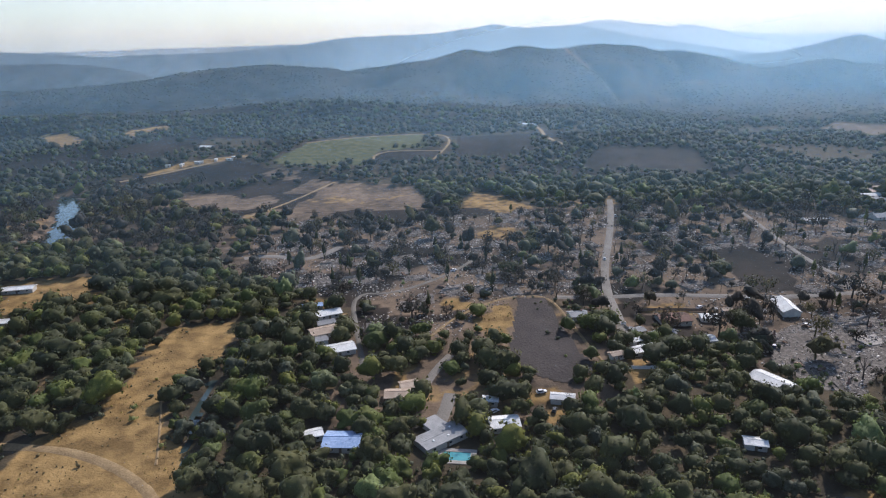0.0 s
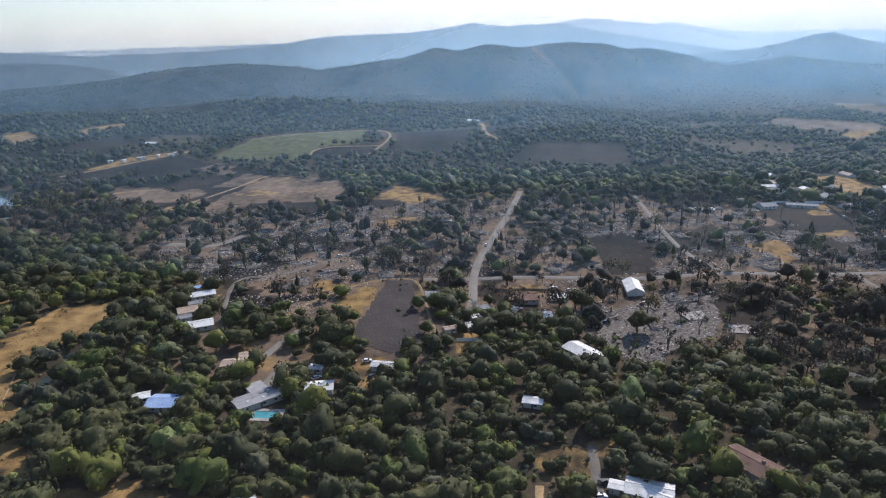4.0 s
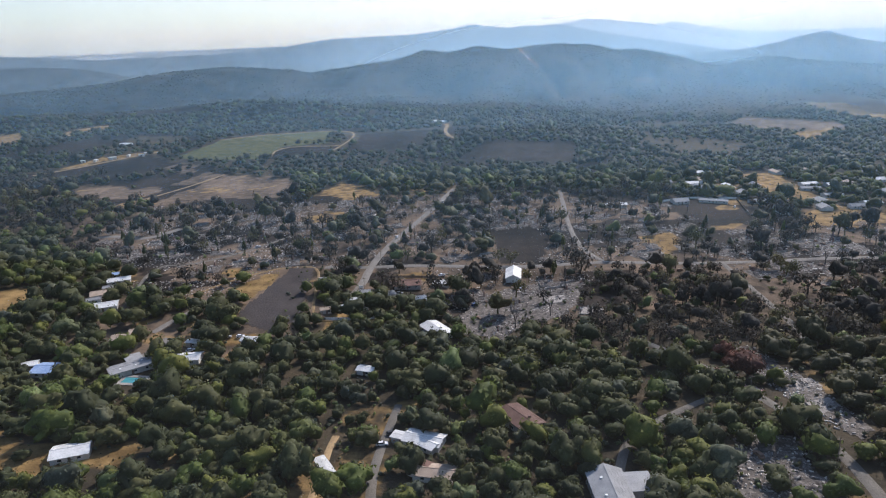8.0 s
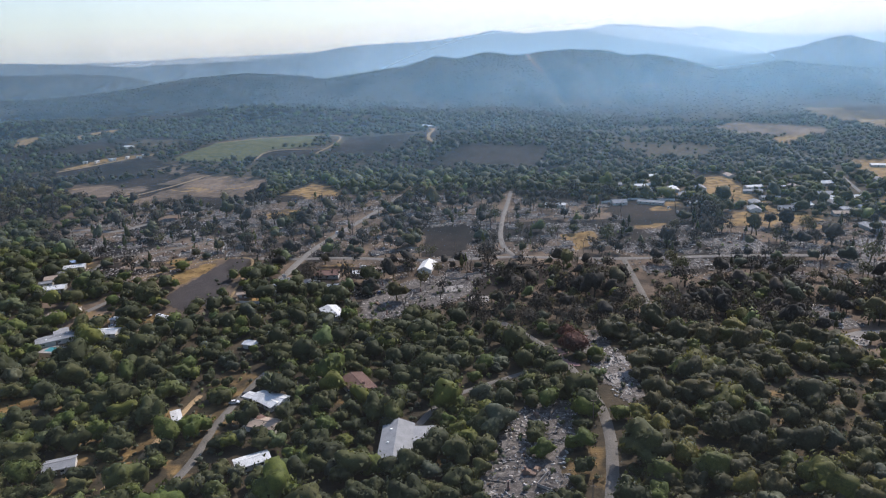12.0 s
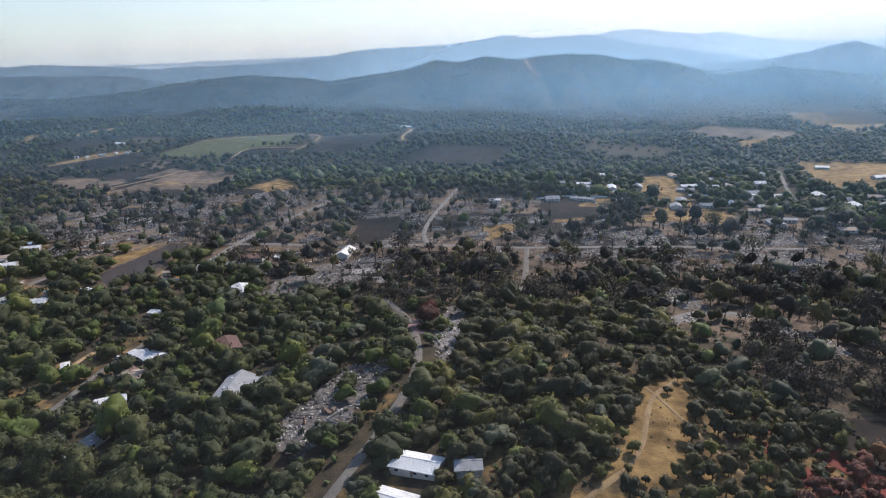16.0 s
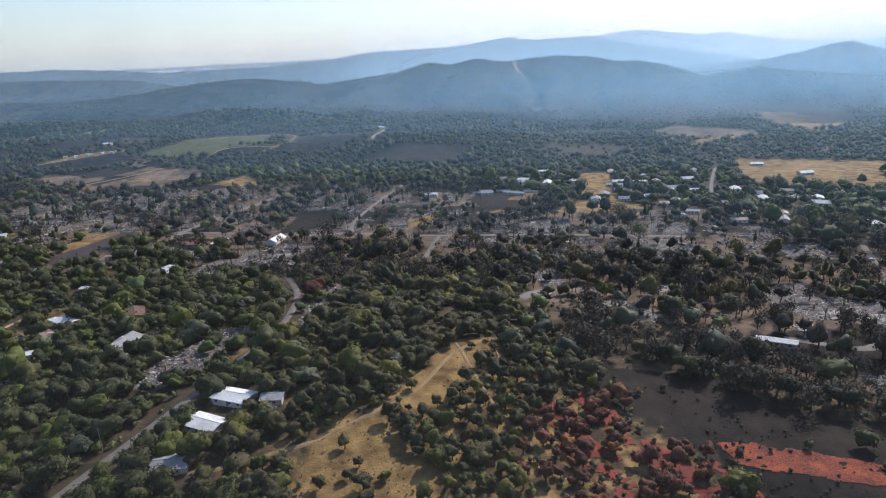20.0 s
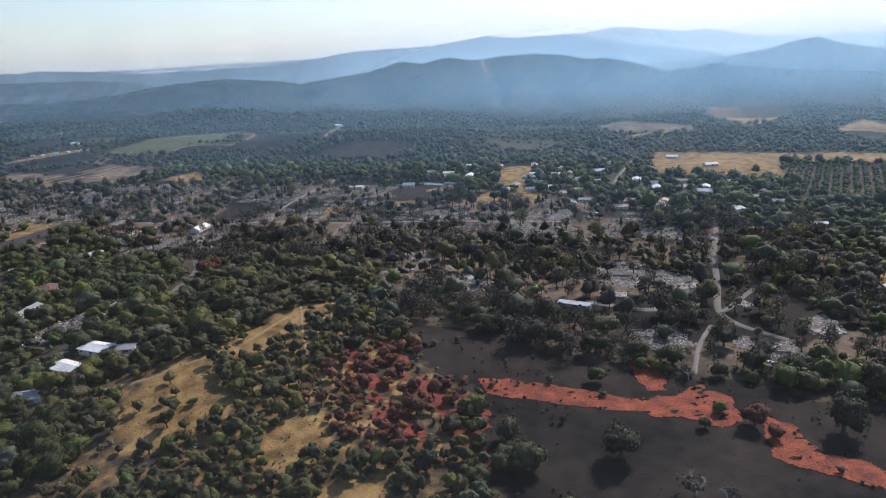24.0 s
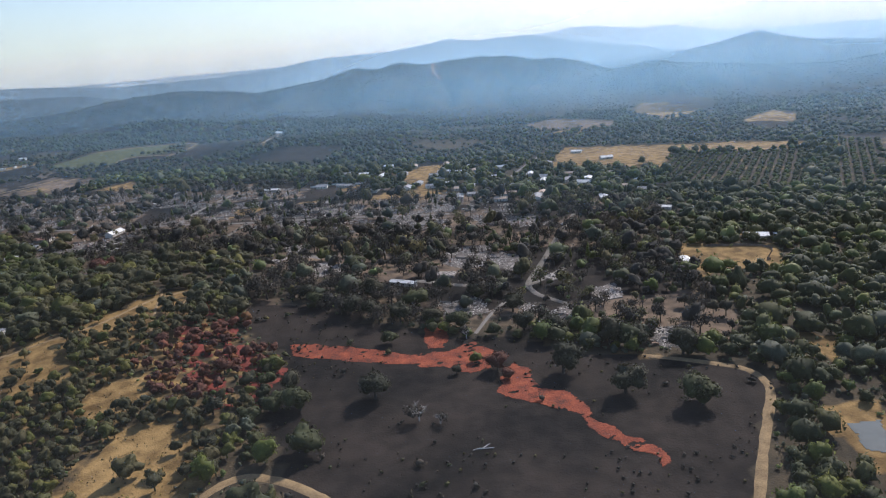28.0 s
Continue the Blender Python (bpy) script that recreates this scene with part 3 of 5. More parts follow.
spur = np.abs(fractal(fx + 90 * (fractal(fx, fy, 420, 11) - 0.5), fy * 0.45, 230, 21) - 0.5) * 2
hills = fy > 1080
burnt = np.maximum(burnt, hills * np.clip(0.8 - 0.9 * spur, 0.45, 0.75))
dry = np.maximum(dry, hills * (fy < 2000) * np.clip(0.9 * spur * fractal(fx, fy, 90, 79, 3) - 0.1, 0, 0.2))
far = fy > 620
wide = fractal(fx, fy, 260, 71, 4)
dry = np.maximum(dry, far * (fy < 2400) * (wide > 0.66) * 0.3)
burnt = np.maximum(burnt, far * (wide < 0.52) * 0.7)
burnt[dry > 0.7] = 0
openings = (fy < 620) & ~scorched & (fractal(fx, fy, 30, 83, 3) > 0.64)
dry = np.maximum(dry, openings * 0.5)
knolls = np.exp(-(((fx - 390) / 130) ** 2) - ((fy - 20) / 130) ** 2)
dry = np.maximum(dry, 0.58 * knolls * (burnt < 0.5))
green = any_inside(fx, fy, GREEN.values()).astype(np.float32)
zone = land.color_attributes.new("zone", "FLOAT_COLOR", "POINT")
zone.data.foreach_set("color", np.stack([dry, burnt, bare, np.ones_like(dry)], -1).astype(np.float32).ravel())
land.attributes.new("crop", "FLOAT", "POINT").data.foreach_set("value", green)
land.polygons.foreach_set("use_smooth", np.ones(len(land.polygons), bool))
land.materials.append(M["land"])
tagged(new("ground", land), "dry valley floor and burnt hills under summer haze", "ground", kind="structure")


def ground_at(x, y):
    """Height of the built land, between its grid points."""
    x, y = np.atleast_1d(np.asarray(x, float)), np.atleast_1d(np.asarray(y, float))
    i = np.clip(np.searchsorted(gx, x) - 1, 0, nx - 2)
    j = np.clip(np.searchsorted(gy, y) - 1, 0, ny - 2)
    u, v = (x - gx[i]) / (gx[i + 1] - gx[i]), (y - gy[j]) / (gy[j + 1] - gy[j])
    return (GZ[j, i] * (1 - u) + GZ[j, i + 1] * u) * (1 - v) + (GZ[j + 1, i] * (1 - u) + GZ[j + 1, i + 1] * u) * v


def ground_z(x, y):
    return float(ground_at(x, y)[0])


def strip(name, points, width, material, lift=0.25, ragged=0.6, label="", seed=0):
    """A road or track that lies on the land."""
    c = points
    way = np.gradient(c, axis=0)
    way /= np.linalg.norm(way, axis=1)[:, None] + 1e-9
    side = np.stack([-way[:, 1], way[:, 0]], 1)
    cols = []
    for k, off in enumerate(np.linspace(-1, 1, 5)):
        jag = (fractal(c[:, 0] + 37 * k, c[:, 1] + seed, 9, 81) - 0.5) * 2 * ragged * (abs(off) > 0.9)
        q = c + side * (off * width / 2 + np.sign(off) * jag)[:, None]
        z = ground_at(q[:, 0], q[:, 1]) + lift - 0.45 * (abs(off) > 0.9)
        cols.append(np.c_[q, z])
    verts = np.stack(cols, 1).reshape(-1, 3)
    ids = np.arange(len(verts)).reshape(-1, 5)
    quads = np.stack([ids[:-1, 1:], ids[:-1, :-1], ids[1:, :-1], ids[1:, 1:]], -1).reshape(-1, 4)
    ob = new(name, fill(bpy.data.meshes.new(name), verts, quads))
    ob.data.materials.append(M[material])
    ob.data.polygons.foreach_set("use_smooth", np.ones(len(ob.data.polygons), bool))
    return tagged(ob, label, "road" if "asphalt" in material else "track", kind="structure")


for name, (width, material, _) in ROADS.items():
    strip(name, COURSES[name], width, material, 0.3 if "asphalt" in material else 0.26, 0.4 if "asphalt" in material else 1.0,
          "grey sun-bleached asphalt road with soft edges" if "asphalt" in material else "pale dusty dirt track worn into dry ground")


def sheet_on_land(name, outline, material, label, category, lift=0.2, step=2.5, ragged=6.0, level=None, flecks=0.0):
    """A patch of some covering inside an outline, with a ragged rim, draped on the land or, with level, flat as water."""
    lo, hi = np.min(outline, 0) - 6, np.max(outline, 0) + 6
    x, y = np.meshgrid(np.arange(lo[0], hi[0], step), np.arange(lo[1], hi[1], step))
    jx = x + ragged * (fractal(x, y, 7, 91) - 0.5) * 2
    jy = y + ragged * (fractal(x, y, 7, 95) - 0.5) * 2
    keep = inside(jx, jy, outline) & (fractal(x, y * 1.7, 4.5, 99, 3) > flecks)
    z = np.full(x.shape, level) if level is not None else ground_at(x.ravel(), y.ravel()).reshape(x.shape) + lift
    ids = np.arange(x.size).reshape(x.shape)
    cells = keep[:-1, :-1] & keep[1:, 1:]
    quads = np.stack([ids[:-1, :-1], ids[:-1, 1:], ids[1:, 1:], ids[1:, :-1]], -1)[cells]
    used, quads = np.unique(quads, return_inverse=True)
    verts = np.stack([x, y, z], -1).reshape(-1, 3)[used]
    ob = new(name, fill(bpy.data.meshes.new(name), verts, quads.reshape(-1, 4)))
    ob.data.materials.append(M[material])
    ob.data.polygons.foreach_set("use_smooth", np.ones(len(ob.data.polygons), bool))
    return tagged(ob, label, category, kind="structure")


for name, outline in RUBBLE_LOTS.items():
    sheet_on_land("ash_patch", outline, "ash", "pale ash and soot over a burnt house lot", "ash", lift=0.16, step=1.5, ragged=3.5)
PLOWED = [(48, 348), (65, 348), (68, 301), (73, 262), (58, 250), (37, 262), (36, 280), (40, 301)]
sheet_on_land("burnt_field", PLOWED, "burnt_soil", "blackened bare field between dirt tracks", "field", lift=0.22, step=1.5, ragged=1.2)
sheet_on_land("river", WATER, "river_water", "still blue-grey river between wooded banks", "river", ragged=3, step=5, level=float(terrain(-325, 557)) - 1.2)
sheet_on_land("creek", CREEK, "river_water", "dark narrow creek under overhanging trees", "creek", ragged=2, level=float(terrain(-93, 230)) - 0.8)
RETARDANT = [
    [(467, 46), (482, 49), (508, 43), (537, 39), (554, 42), (565, 54), (574, 43), (573, 24), (564, 18), (550, 24), (525, 27), (498, 30), (474, 34)],
    [(535, 70), (549, 69), (550, 45), (541, 45)],
    [(584, 29), (592, 23), (595, 6), (605, 1), (614, -9), (618, -22), (626, -33), (632, -35), (636, -40), (640, -49), (638, -54), (633, -47), (625, -43), (616, -33), (611, -18), (601, -13), (585, -6), (576, 1), (579, 13)],
    [(440, 49), (450, 43), (477, 0), (467, -4), (447, 22)],
    [(403, 61), (415, 53), (435, 28), (427, 24), (407, 47)],
    [(393, 72), (402, 75), (423, 47), (415, 43)],
    [(423, 55), (431, 53), (449, 29), (443, 24)],
    [(449, 22), (457, 25), (477, -12), (469, -14)],
    [(459, 33), (465, 35), (479, 10), (473, 6)],
    [(411, 32), (421, 36), (443, 8), (435, 0)],
    [(396, 92), (404, 96), (416, 76), (409, 72)],
    [(416, 70), (425, 74), (440, 52), (433, 46)],
    [(433, 14), (442, 18), (462, -14), (453, -18)],
]
for outline in RETARDANT:
    sheet_on_land("retardant_strip", outline, "stain" if outline[0][0] < 460 else "retardant", "orange-red fire retardant dropped on burnt grass", "fire retardant", step=0.6, ragged=3.4, flecks=0.38 if outline[0][0] < 460 else 0.26)
sheet_on_land("pink_stain", [(262, 192), (270, 184), (276, 166), (271, 164), (264, 176)], "pink", "thin pink retardant stain over road and yard", "fire retardant", step=1.5, lift=0.36)
HILL_LINES = [
    [(341, 1790), (351, 1792), (357, 1725), (366, 1676), (382, 1650), (378, 1636), (356, 1666), (346, 1715)],
    [(616, 1700), (634, 1664), (660, 1622), (654, 1612), (628, 1652)],
]
for outline in HILL_LINES:
    sheet_on_land("retardant_line", outline, "faded", "faded pink retardant line down a hillside", "fire retardant", step=3, ragged=4, lift=1.5)
sheet_on_land("pond", [(709, -27), (722, -25), (717, -47), (708, -45)], "river_water", "small pale farm pond with bare muddy rim", "pond", step=1, ragged=1.5, level=float(ground_at(715, -37)[0]) + 0.25)

# ---- haze sheets ----
# Upright see-through sheets, tinted blue to white, imitate haze growing with distance.
BLUE, PALE, WHITE_HAZE = (0.4, 0.72, 0.98), (0.58, 0.79, 0.97), (0.86, 0.92, 0.96)
# The nearest sheet lifts the dark tones of everything behind it.
for far_off, lean, amount, top, rgb in ((70, -0.43, 0.0135, 300, WHITE_HAZE), (350, -0.1, 0.06, 320, BLUE), (600, 0, 0.1, 310, BLUE), (900, 0, 0.125, 310, BLUE), (1290, 0, 0.2, 340, BLUE), (2080, 0, 0.36, 460, PALE),
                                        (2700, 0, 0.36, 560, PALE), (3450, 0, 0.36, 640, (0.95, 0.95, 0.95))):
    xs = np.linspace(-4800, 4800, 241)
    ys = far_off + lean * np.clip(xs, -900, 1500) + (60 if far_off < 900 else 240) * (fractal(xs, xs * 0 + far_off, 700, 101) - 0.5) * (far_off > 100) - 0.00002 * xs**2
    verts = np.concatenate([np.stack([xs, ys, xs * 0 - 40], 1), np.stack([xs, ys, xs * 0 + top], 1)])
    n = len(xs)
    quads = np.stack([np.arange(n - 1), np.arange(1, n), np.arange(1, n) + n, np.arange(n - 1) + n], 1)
    veil = new("haze_sheet", fill(bpy.data.meshes.new("haze_sheet"), verts, quads))
    veil.data.materials.append(haze_material("haze_tint", amount, top, rgb))
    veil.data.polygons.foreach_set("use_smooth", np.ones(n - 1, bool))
    tagged(veil, "thin see-through tinted sheet standing in for smoky aerial haze over valley", "smoke", kind="structure")

# ---- trees ----
rng = np.random.default_rng(7)
ICO_V = np.array([(0, 0, -1), (0.7236, -0.5257, -0.4472), (-0.2764, -0.8506, -0.4472), (-0.8944, 0, -0.4472), (-0.2764, 0.8506, -0.4472), (0.7236, 0.5257, -0.4472),
                  (0.2764, -0.8506, 0.4472), (-0.7236, -0.5257, 0.4472), (-0.7236, 0.5257, 0.4472), (0.2764, 0.8506, 0.4472), (0.8944, 0, 0.4472), (0, 0, 1)])
ICO_F = np.array([(0, 2, 1), (1, 5, 0), (0, 3, 2), (0, 4, 3), (0, 5, 4), (1, 10, 5), (2, 6, 1), (3, 7, 2), (4, 8, 3), (5, 9, 4),
                  (1, 6, 10), (2, 7, 6), (3, 8, 7), (4, 9, 8), (5, 10, 9), (6, 11, 10), (7, 11, 6), (8, 11, 7), (9, 11, 8), (10, 11, 9)])
SKYWARD = np.array((0, 0, 0.2))  # leaves turn their faces up


def join(pieces):
    """Pieces (vertices, triangles, outward directions) as one."""
    verts, tris, outs, base = [], [], [], 0
    for v, f, o in pieces:
        verts.append(v)
        tris.append(f + base)
        outs.append(o)
        base += len(v)
    return np.concatenate(verts), np.concatenate(tris), np.concatenate(outs)


def ball(level):
    """A sphere of triangles: an icosahedron split level times."""
    v, f = [tuple(p / np.linalg.norm(p)) for p in ICO_V], [tuple(t) for t in ICO_F]
    for _ in range(level):
        seen, split = {}, []

        def middle(i, j):
            key = (min(i, j), max(i, j))
            if key not in seen:
                p = np.array(v[i]) + np.array(v[j])
                v.append(tuple(p / np.linalg.norm(p)))
                seen[key] = len(v) - 1
            return seen[key]

        for i, j, k in f:
            a, b, c = middle(i, j), middle(j, k), middle(k, i)
            split += [(i, a, c), (j, b, a), (k, c, b), (a, b, c)]
        f = split
    return np.array(v), np.array(f)


def dome(sides=6):
    """A cheap rounded cap for far trees, open below."""
    ring = np.array([(math.cos(k * 2 * math.pi / sides), math.sin(k * 2 * math.pi / sides)) for k in range(sides)])
    v = np.concatenate([np.c_[ring * 0.8, np.full(sides, -0.6)], np.c_[ring * 0.92, np.full(sides, 0.3)], [(0, 0, 1)]])
    k = np.arange(sides)
    m = (k + 1) % sides
    return v, np.concatenate([np.stack([k, m, m + sides], 1), np.stack([k, m + sides, k + sides], 1), np.stack([k + sides, m + sides, k * 0 + 2 * sides], 1)])


BALLS = [ball(0), ball(1), ball(2)]


def crown(seed, lobes=16, leaves=260, leaf=0.16, shape="round", level=2, thin=False):
    """A crown of about unit radius, from 0.25 up to about 1.75: a scalloped dome of leafy lobes with creases between them and a frayed rim."""
    r = np.random.default_rng(seed)
    way = r.normal(0, 1, (lobes, 3))
    way[:, 2] = np.abs(way[:, 2]) * 1.1 - 0.3
    way /= np.linalg.norm(way, axis=1)[:, None]
    reach, width = r.uniform(0.62, 1.2, lobes), r.uniform(0.3, 0.6, lobes) * (16 / lobes) ** 0.3
    lean, broad = r.normal(0, 0.14, 2), r.uniform(0.8, 1.18, 2)

    def surface_at(d):
        """Radius of the crown along each direction."""
        near = np.arccos(np.clip(d @ way.T, -1, 1)) / width
        swell = np.clip(1 - near**2 * 0.55, 0, 1)
        return 0.46 + ((reach - 0.46) * np.sqrt(swell)).max(1)

    def placed(d, rad):
        p = d * rad[:, None]
        if shape == "tall":
            h = np.clip(p[:, 2] * 0.5 + 0.5, 0, 1)
            p = np.c_[p[:, :2] * (0.62 * (1.12 - h) ** 0.7)[:, None], 0.25 + 2.7 * h]
        else:
            p[:, 2] = np.where(p[:, 2] < 0, p[:, 2] * 0.75, p[:, 2] * 0.85) + 0.82
            p[:, :2] = p[:, :2] * broad + lean * p[:, 2:3]
        return p

    pieces = []
    if not thin:
        d, f = dome() if level < 0 else BALLS[level]
        spin = r.uniform(0, 6.3)
        d = np.stack([d[:, 0] * math.cos(spin) - d[:, 1] * math.sin(spin), d[:, 0] * math.sin(spin) + d[:, 1] * math.cos(spin), d[:, 2]], 1)
        long = np.linalg.norm(d, axis=1)
        d = d / long[:, None]
        rad = surface_at(d) * 0.93 * r.uniform(0.93, 1.05, len(d)) * long
        p = placed(d, rad)
        flat = np.cross(p[f[:, 1]] - p[f[:, 0]], p[f[:, 2]] - p[f[:, 0]])
        up = np.zeros_like(p)
        for c in range(3):
            np.add.at(up, f[:, c], flat)
        up /= np.linalg.norm(up, axis=1)[:, None] + 1e-9
        out = up + SKYWARD
        pieces.append((p, f, out / np.linalg.norm(out, axis=1)[:, None]))
    if leaves:
        d = r.normal(0, 1, (leaves, 3))
        d[:, 2] = np.abs(d[:, 2]) * 1.05 - 0.3
        d /= np.linalg.norm(d, axis=1)[:, None]
        at = placed(d, surface_at(d) * (r.uniform(0.55, 1.1, leaves) if thin else r.uniform(0.88, 1.16, leaves)))
        u = r.normal(0, 1, (leaves, 3))
        u -= d * (u * d).sum(1)[:, None] * 0.6
        u /= np.linalg.norm(u, axis=1)[:, None]
        w = np.cross(d + 0.5 * r.normal(0, 1, (leaves, 3)), u)
        w /= np.linalg.norm(w, axis=1)[:, None]
        size = (leaf * r.uniform(0.6, 1.3, leaves))[:, None]
        tri = np.stack([at + u * size * 0.8, at - u * size * 0.55 + w * size * 0.8, at - u * size * 0.55 - w * size * 0.8], 1).reshape(-1, 3)
        soft = d + SKYWARD + 0.3 * r.normal(0, 1, (leaves, 3))
        pieces.append((tri, np.arange(leaves * 3).reshape(-1, 3), np.repeat(soft / np.linalg.norm(soft, axis=1)[:, None], 3, 0)))
    return join(pieces)


def limb(a, b, ra, rb, sides=5):
    a, b = np.array(a, float), np.array(b, float)
    d = (b - a) / np.linalg.norm(b - a)
    u = np.cross(d, (0.3, 0.9, 0.2))
    u /= np.linalg.norm(u)
    w = np.cross(d, u)
    ang = np.arange(sides) * 2 * math.pi / sides
    ring = np.cos(ang)[:, None] * u + np.sin(ang)[:, None] * w
    v = np.concatenate([a + ring * ra, b + ring * rb])
    k = np.arange(sides)
    m = (k + 1) % sides
    return v, np.concatenate([np.stack([k, m, m + sides], 1), np.stack([k, m + sides, k + sides], 1)]), np.concatenate([ring, ring])


def trunk(seed, height=1.0, spread=0.55, limbs=4, thick=0.09, twigs=0):
    """A tapered trunk, sunk a little into the ground, that forks into limbs (and bare twigs)."""
    r = np.random.default_rng(seed)
    fork = np.array([r.normal(0, 0.04), r.normal(0, 0.04), 0.42 * height])
    pieces = [limb((0, 0, -0.12), fork, thick * 1.25, thick * 0.85, 6)]
    for k in range(limbs):
        a = k * 2 * math.pi / limbs + r.uniform(-0.4, 0.4)
        end = np.array([spread * math.cos(a) * r.uniform(0.5, 1), spread * math.sin(a) * r.uniform(0.5, 1), height * r.uniform(0.8, 1.25)])
        pieces.append(limb(fork, end, thick * 0.6, thick * 0.22, 4))
        for _ in range(twigs):
            s = r.uniform(0.35, 1.0)
            root = fork * (1 - s) + end * s
            tip = root + np.array([r.normal(0, 0.3), r.normal(0, 0.3), r.uniform(0.05, 0.4)])
            pieces.append(limb(root, tip, thick * 0.25, thick * 0.06, 3))
    return join(pieces)


def mesh_of(name, geometry, material):
    mesh = fill(bpy.data.meshes.new(name), *geometry[:2])
    mesh.polygons.foreach_set("use_smooth", np.ones(len(mesh.polygons), bool))
    mesh.normals_split_custom_set_from_vertices(geometry[2])
    mesh.materials.append(M[material])
    return mesh


# Where trees may stand. Houses keep a clear ring, filled in below.
HOUSE_SPOTS = []
OPEN = [PLOWED, *HILL_LINES, *DRY.values(), *BURNT.values(), *GREEN.values(), WATER, CREEK, BARE["brown_field"], BARE["far_field"]]


def in_sight(x, y, margin=30):
    """The part of the plan that lies ahead of the flight line."""
    ahead = y + 0.43 * x
    return (ahead > 95) & (x > -50 - margin - 0.72 * y) & (x < 640 + margin + 0.8 * (y + 260))


def scatter(lo, hi, step, seed):
    r = np.random.default_rng(seed)
    x, y = np.meshgrid(np.arange(lo[0], hi[0], step), np.arange(lo[1], hi[1], step))
    x = (x + r.uniform(-0.48, 0.48, x.shape) * step).ravel()
    y = (y + r.uniform(-0.48, 0.48, y.shape) * step).ravel()
    keep = in_sight(x, y)
    return x[keep], y[keep], r


def clear_of_houses(x, y, ring=1.0):
    ok = np.ones(len(x), bool)
    for hx, hy, rad in HOUSE_SPOTS:
        ok &= (x - hx) ** 2 + (y - hy) ** 2 > (rad + ring) ** 2
    return ok

# ---- things ----


def thing(name, label, category, x, y, turn=0.0, group="", z=None):
    ob = new(name)
    ob.empty_display_size = 0.5
    ob.matrix_world = Matrix.Translation((x, y, ground_z(x, y) if z is None else z)) @ Matrix.Rotation(turn, 4, "Z")
    return tagged(ob, label, category, group)


def part(name, data, material, parent, label=""):
    """Links a bmesh, or vertices and faces, as one mesh under a thing or a part."""
    mesh = bpy.data.meshes.new(name)
    if isinstance(data, bmesh.types.BMesh):
        data.to_mesh(mesh)
        data.free()
    else:
        mesh.from_pydata(data[0], [], data[1])
    mesh.materials.append(M[material])
    ob = new(name, mesh)
    ob.parent = parent
    return tagged(ob, label) if label else ob


def again(name, mesh, parent, m=None):
    """Another piece on a mesh that exists."""
    ob = new(name, mesh)
    ob.parent = parent
    if m is not None:
        ob.matrix_local = m
    return ob


def block(*boxes, bevel=0.0):
    """One bmesh of boxes (x0, y0, z0, x1, y1, z1)."""
    bm = bmesh.new()
    for x0, y0, z0, x1, y1, z1 in boxes:
        bmesh.ops.create_cube(bm, size=1, matrix=Matrix.Translation(((x0 + x1) / 2, (y0 + y1) / 2, (z0 + z1) / 2)) @ Matrix.Diagonal((x1 - x0, y1 - y0, z1 - z0, 1)))
    if bevel:
        bmesh.ops.bevel(bm, geom=bm.edges[:], offset=bevel, segments=1, affect="EDGES")
    return bm


def gable_walls(l, w, h, rise):
    """Four walls with gable ends, sunk half a metre into the ground."""
    a, b = l / 2, w / 2
    v = [(-a, -b, -0.6), (a, -b, -0.6), (a, b, -0.6), (-a, b, -0.6), (-a, -b, h), (a, -b, h), (a, b, h), (-a, b, h), (-a, 0, h + rise), (a, 0, h + rise)]
    return v, [(0, 1, 5, 4), (2, 3, 7, 6), (1, 2, 6, 9, 5), (3, 0, 4, 8, 7), (3, 2, 1, 0), (4, 5, 9, 8), (6, 7, 8, 9)]


def roof_slope(l, w, h, rise, side, over=0.5, thick=0.18):
    """One pitch of a gable roof, with eaves and a step every course of sheets."""
    run, bm = w / 2 + over, bmesh.new()
    slope = rise / (w / 2)
    rows = 5
    rings = []
    for k in range(rows + 1):
        y = run * k / rows
        z = h + rise - slope * y + thick
        for lift in ((0.0,) if k in (0, rows) else (0.0, 0.045)):
            rings.append([bm.verts.new((x, side * y, z + lift)) for x in (-l / 2 - over, l / 2 + over)])
    low = [[bm.verts.new((x, side * run * k, h + rise - slope * run * k - 0.02)) for x in (-l / 2 - over, l / 2 + over)] for k in (0, 1)]
    for a, b in zip(rings, rings[1:]):
        bm.faces.new((a[0], a[1], b[1], b[0]))
    bm.faces.new((rings[-1][0], rings[-1][1], low[1][1], low[1][0]))
    bm.faces.new((low[1][0], low[1][1], low[0][1], low[0][0]))
    for e in (0, 1):
        bm.faces.new([ring[e] for ring in rings] + [low[1][e], low[0][e]])
    bmesh.ops.recalc_face_normals(bm, faces=bm.faces[:])
    return bm


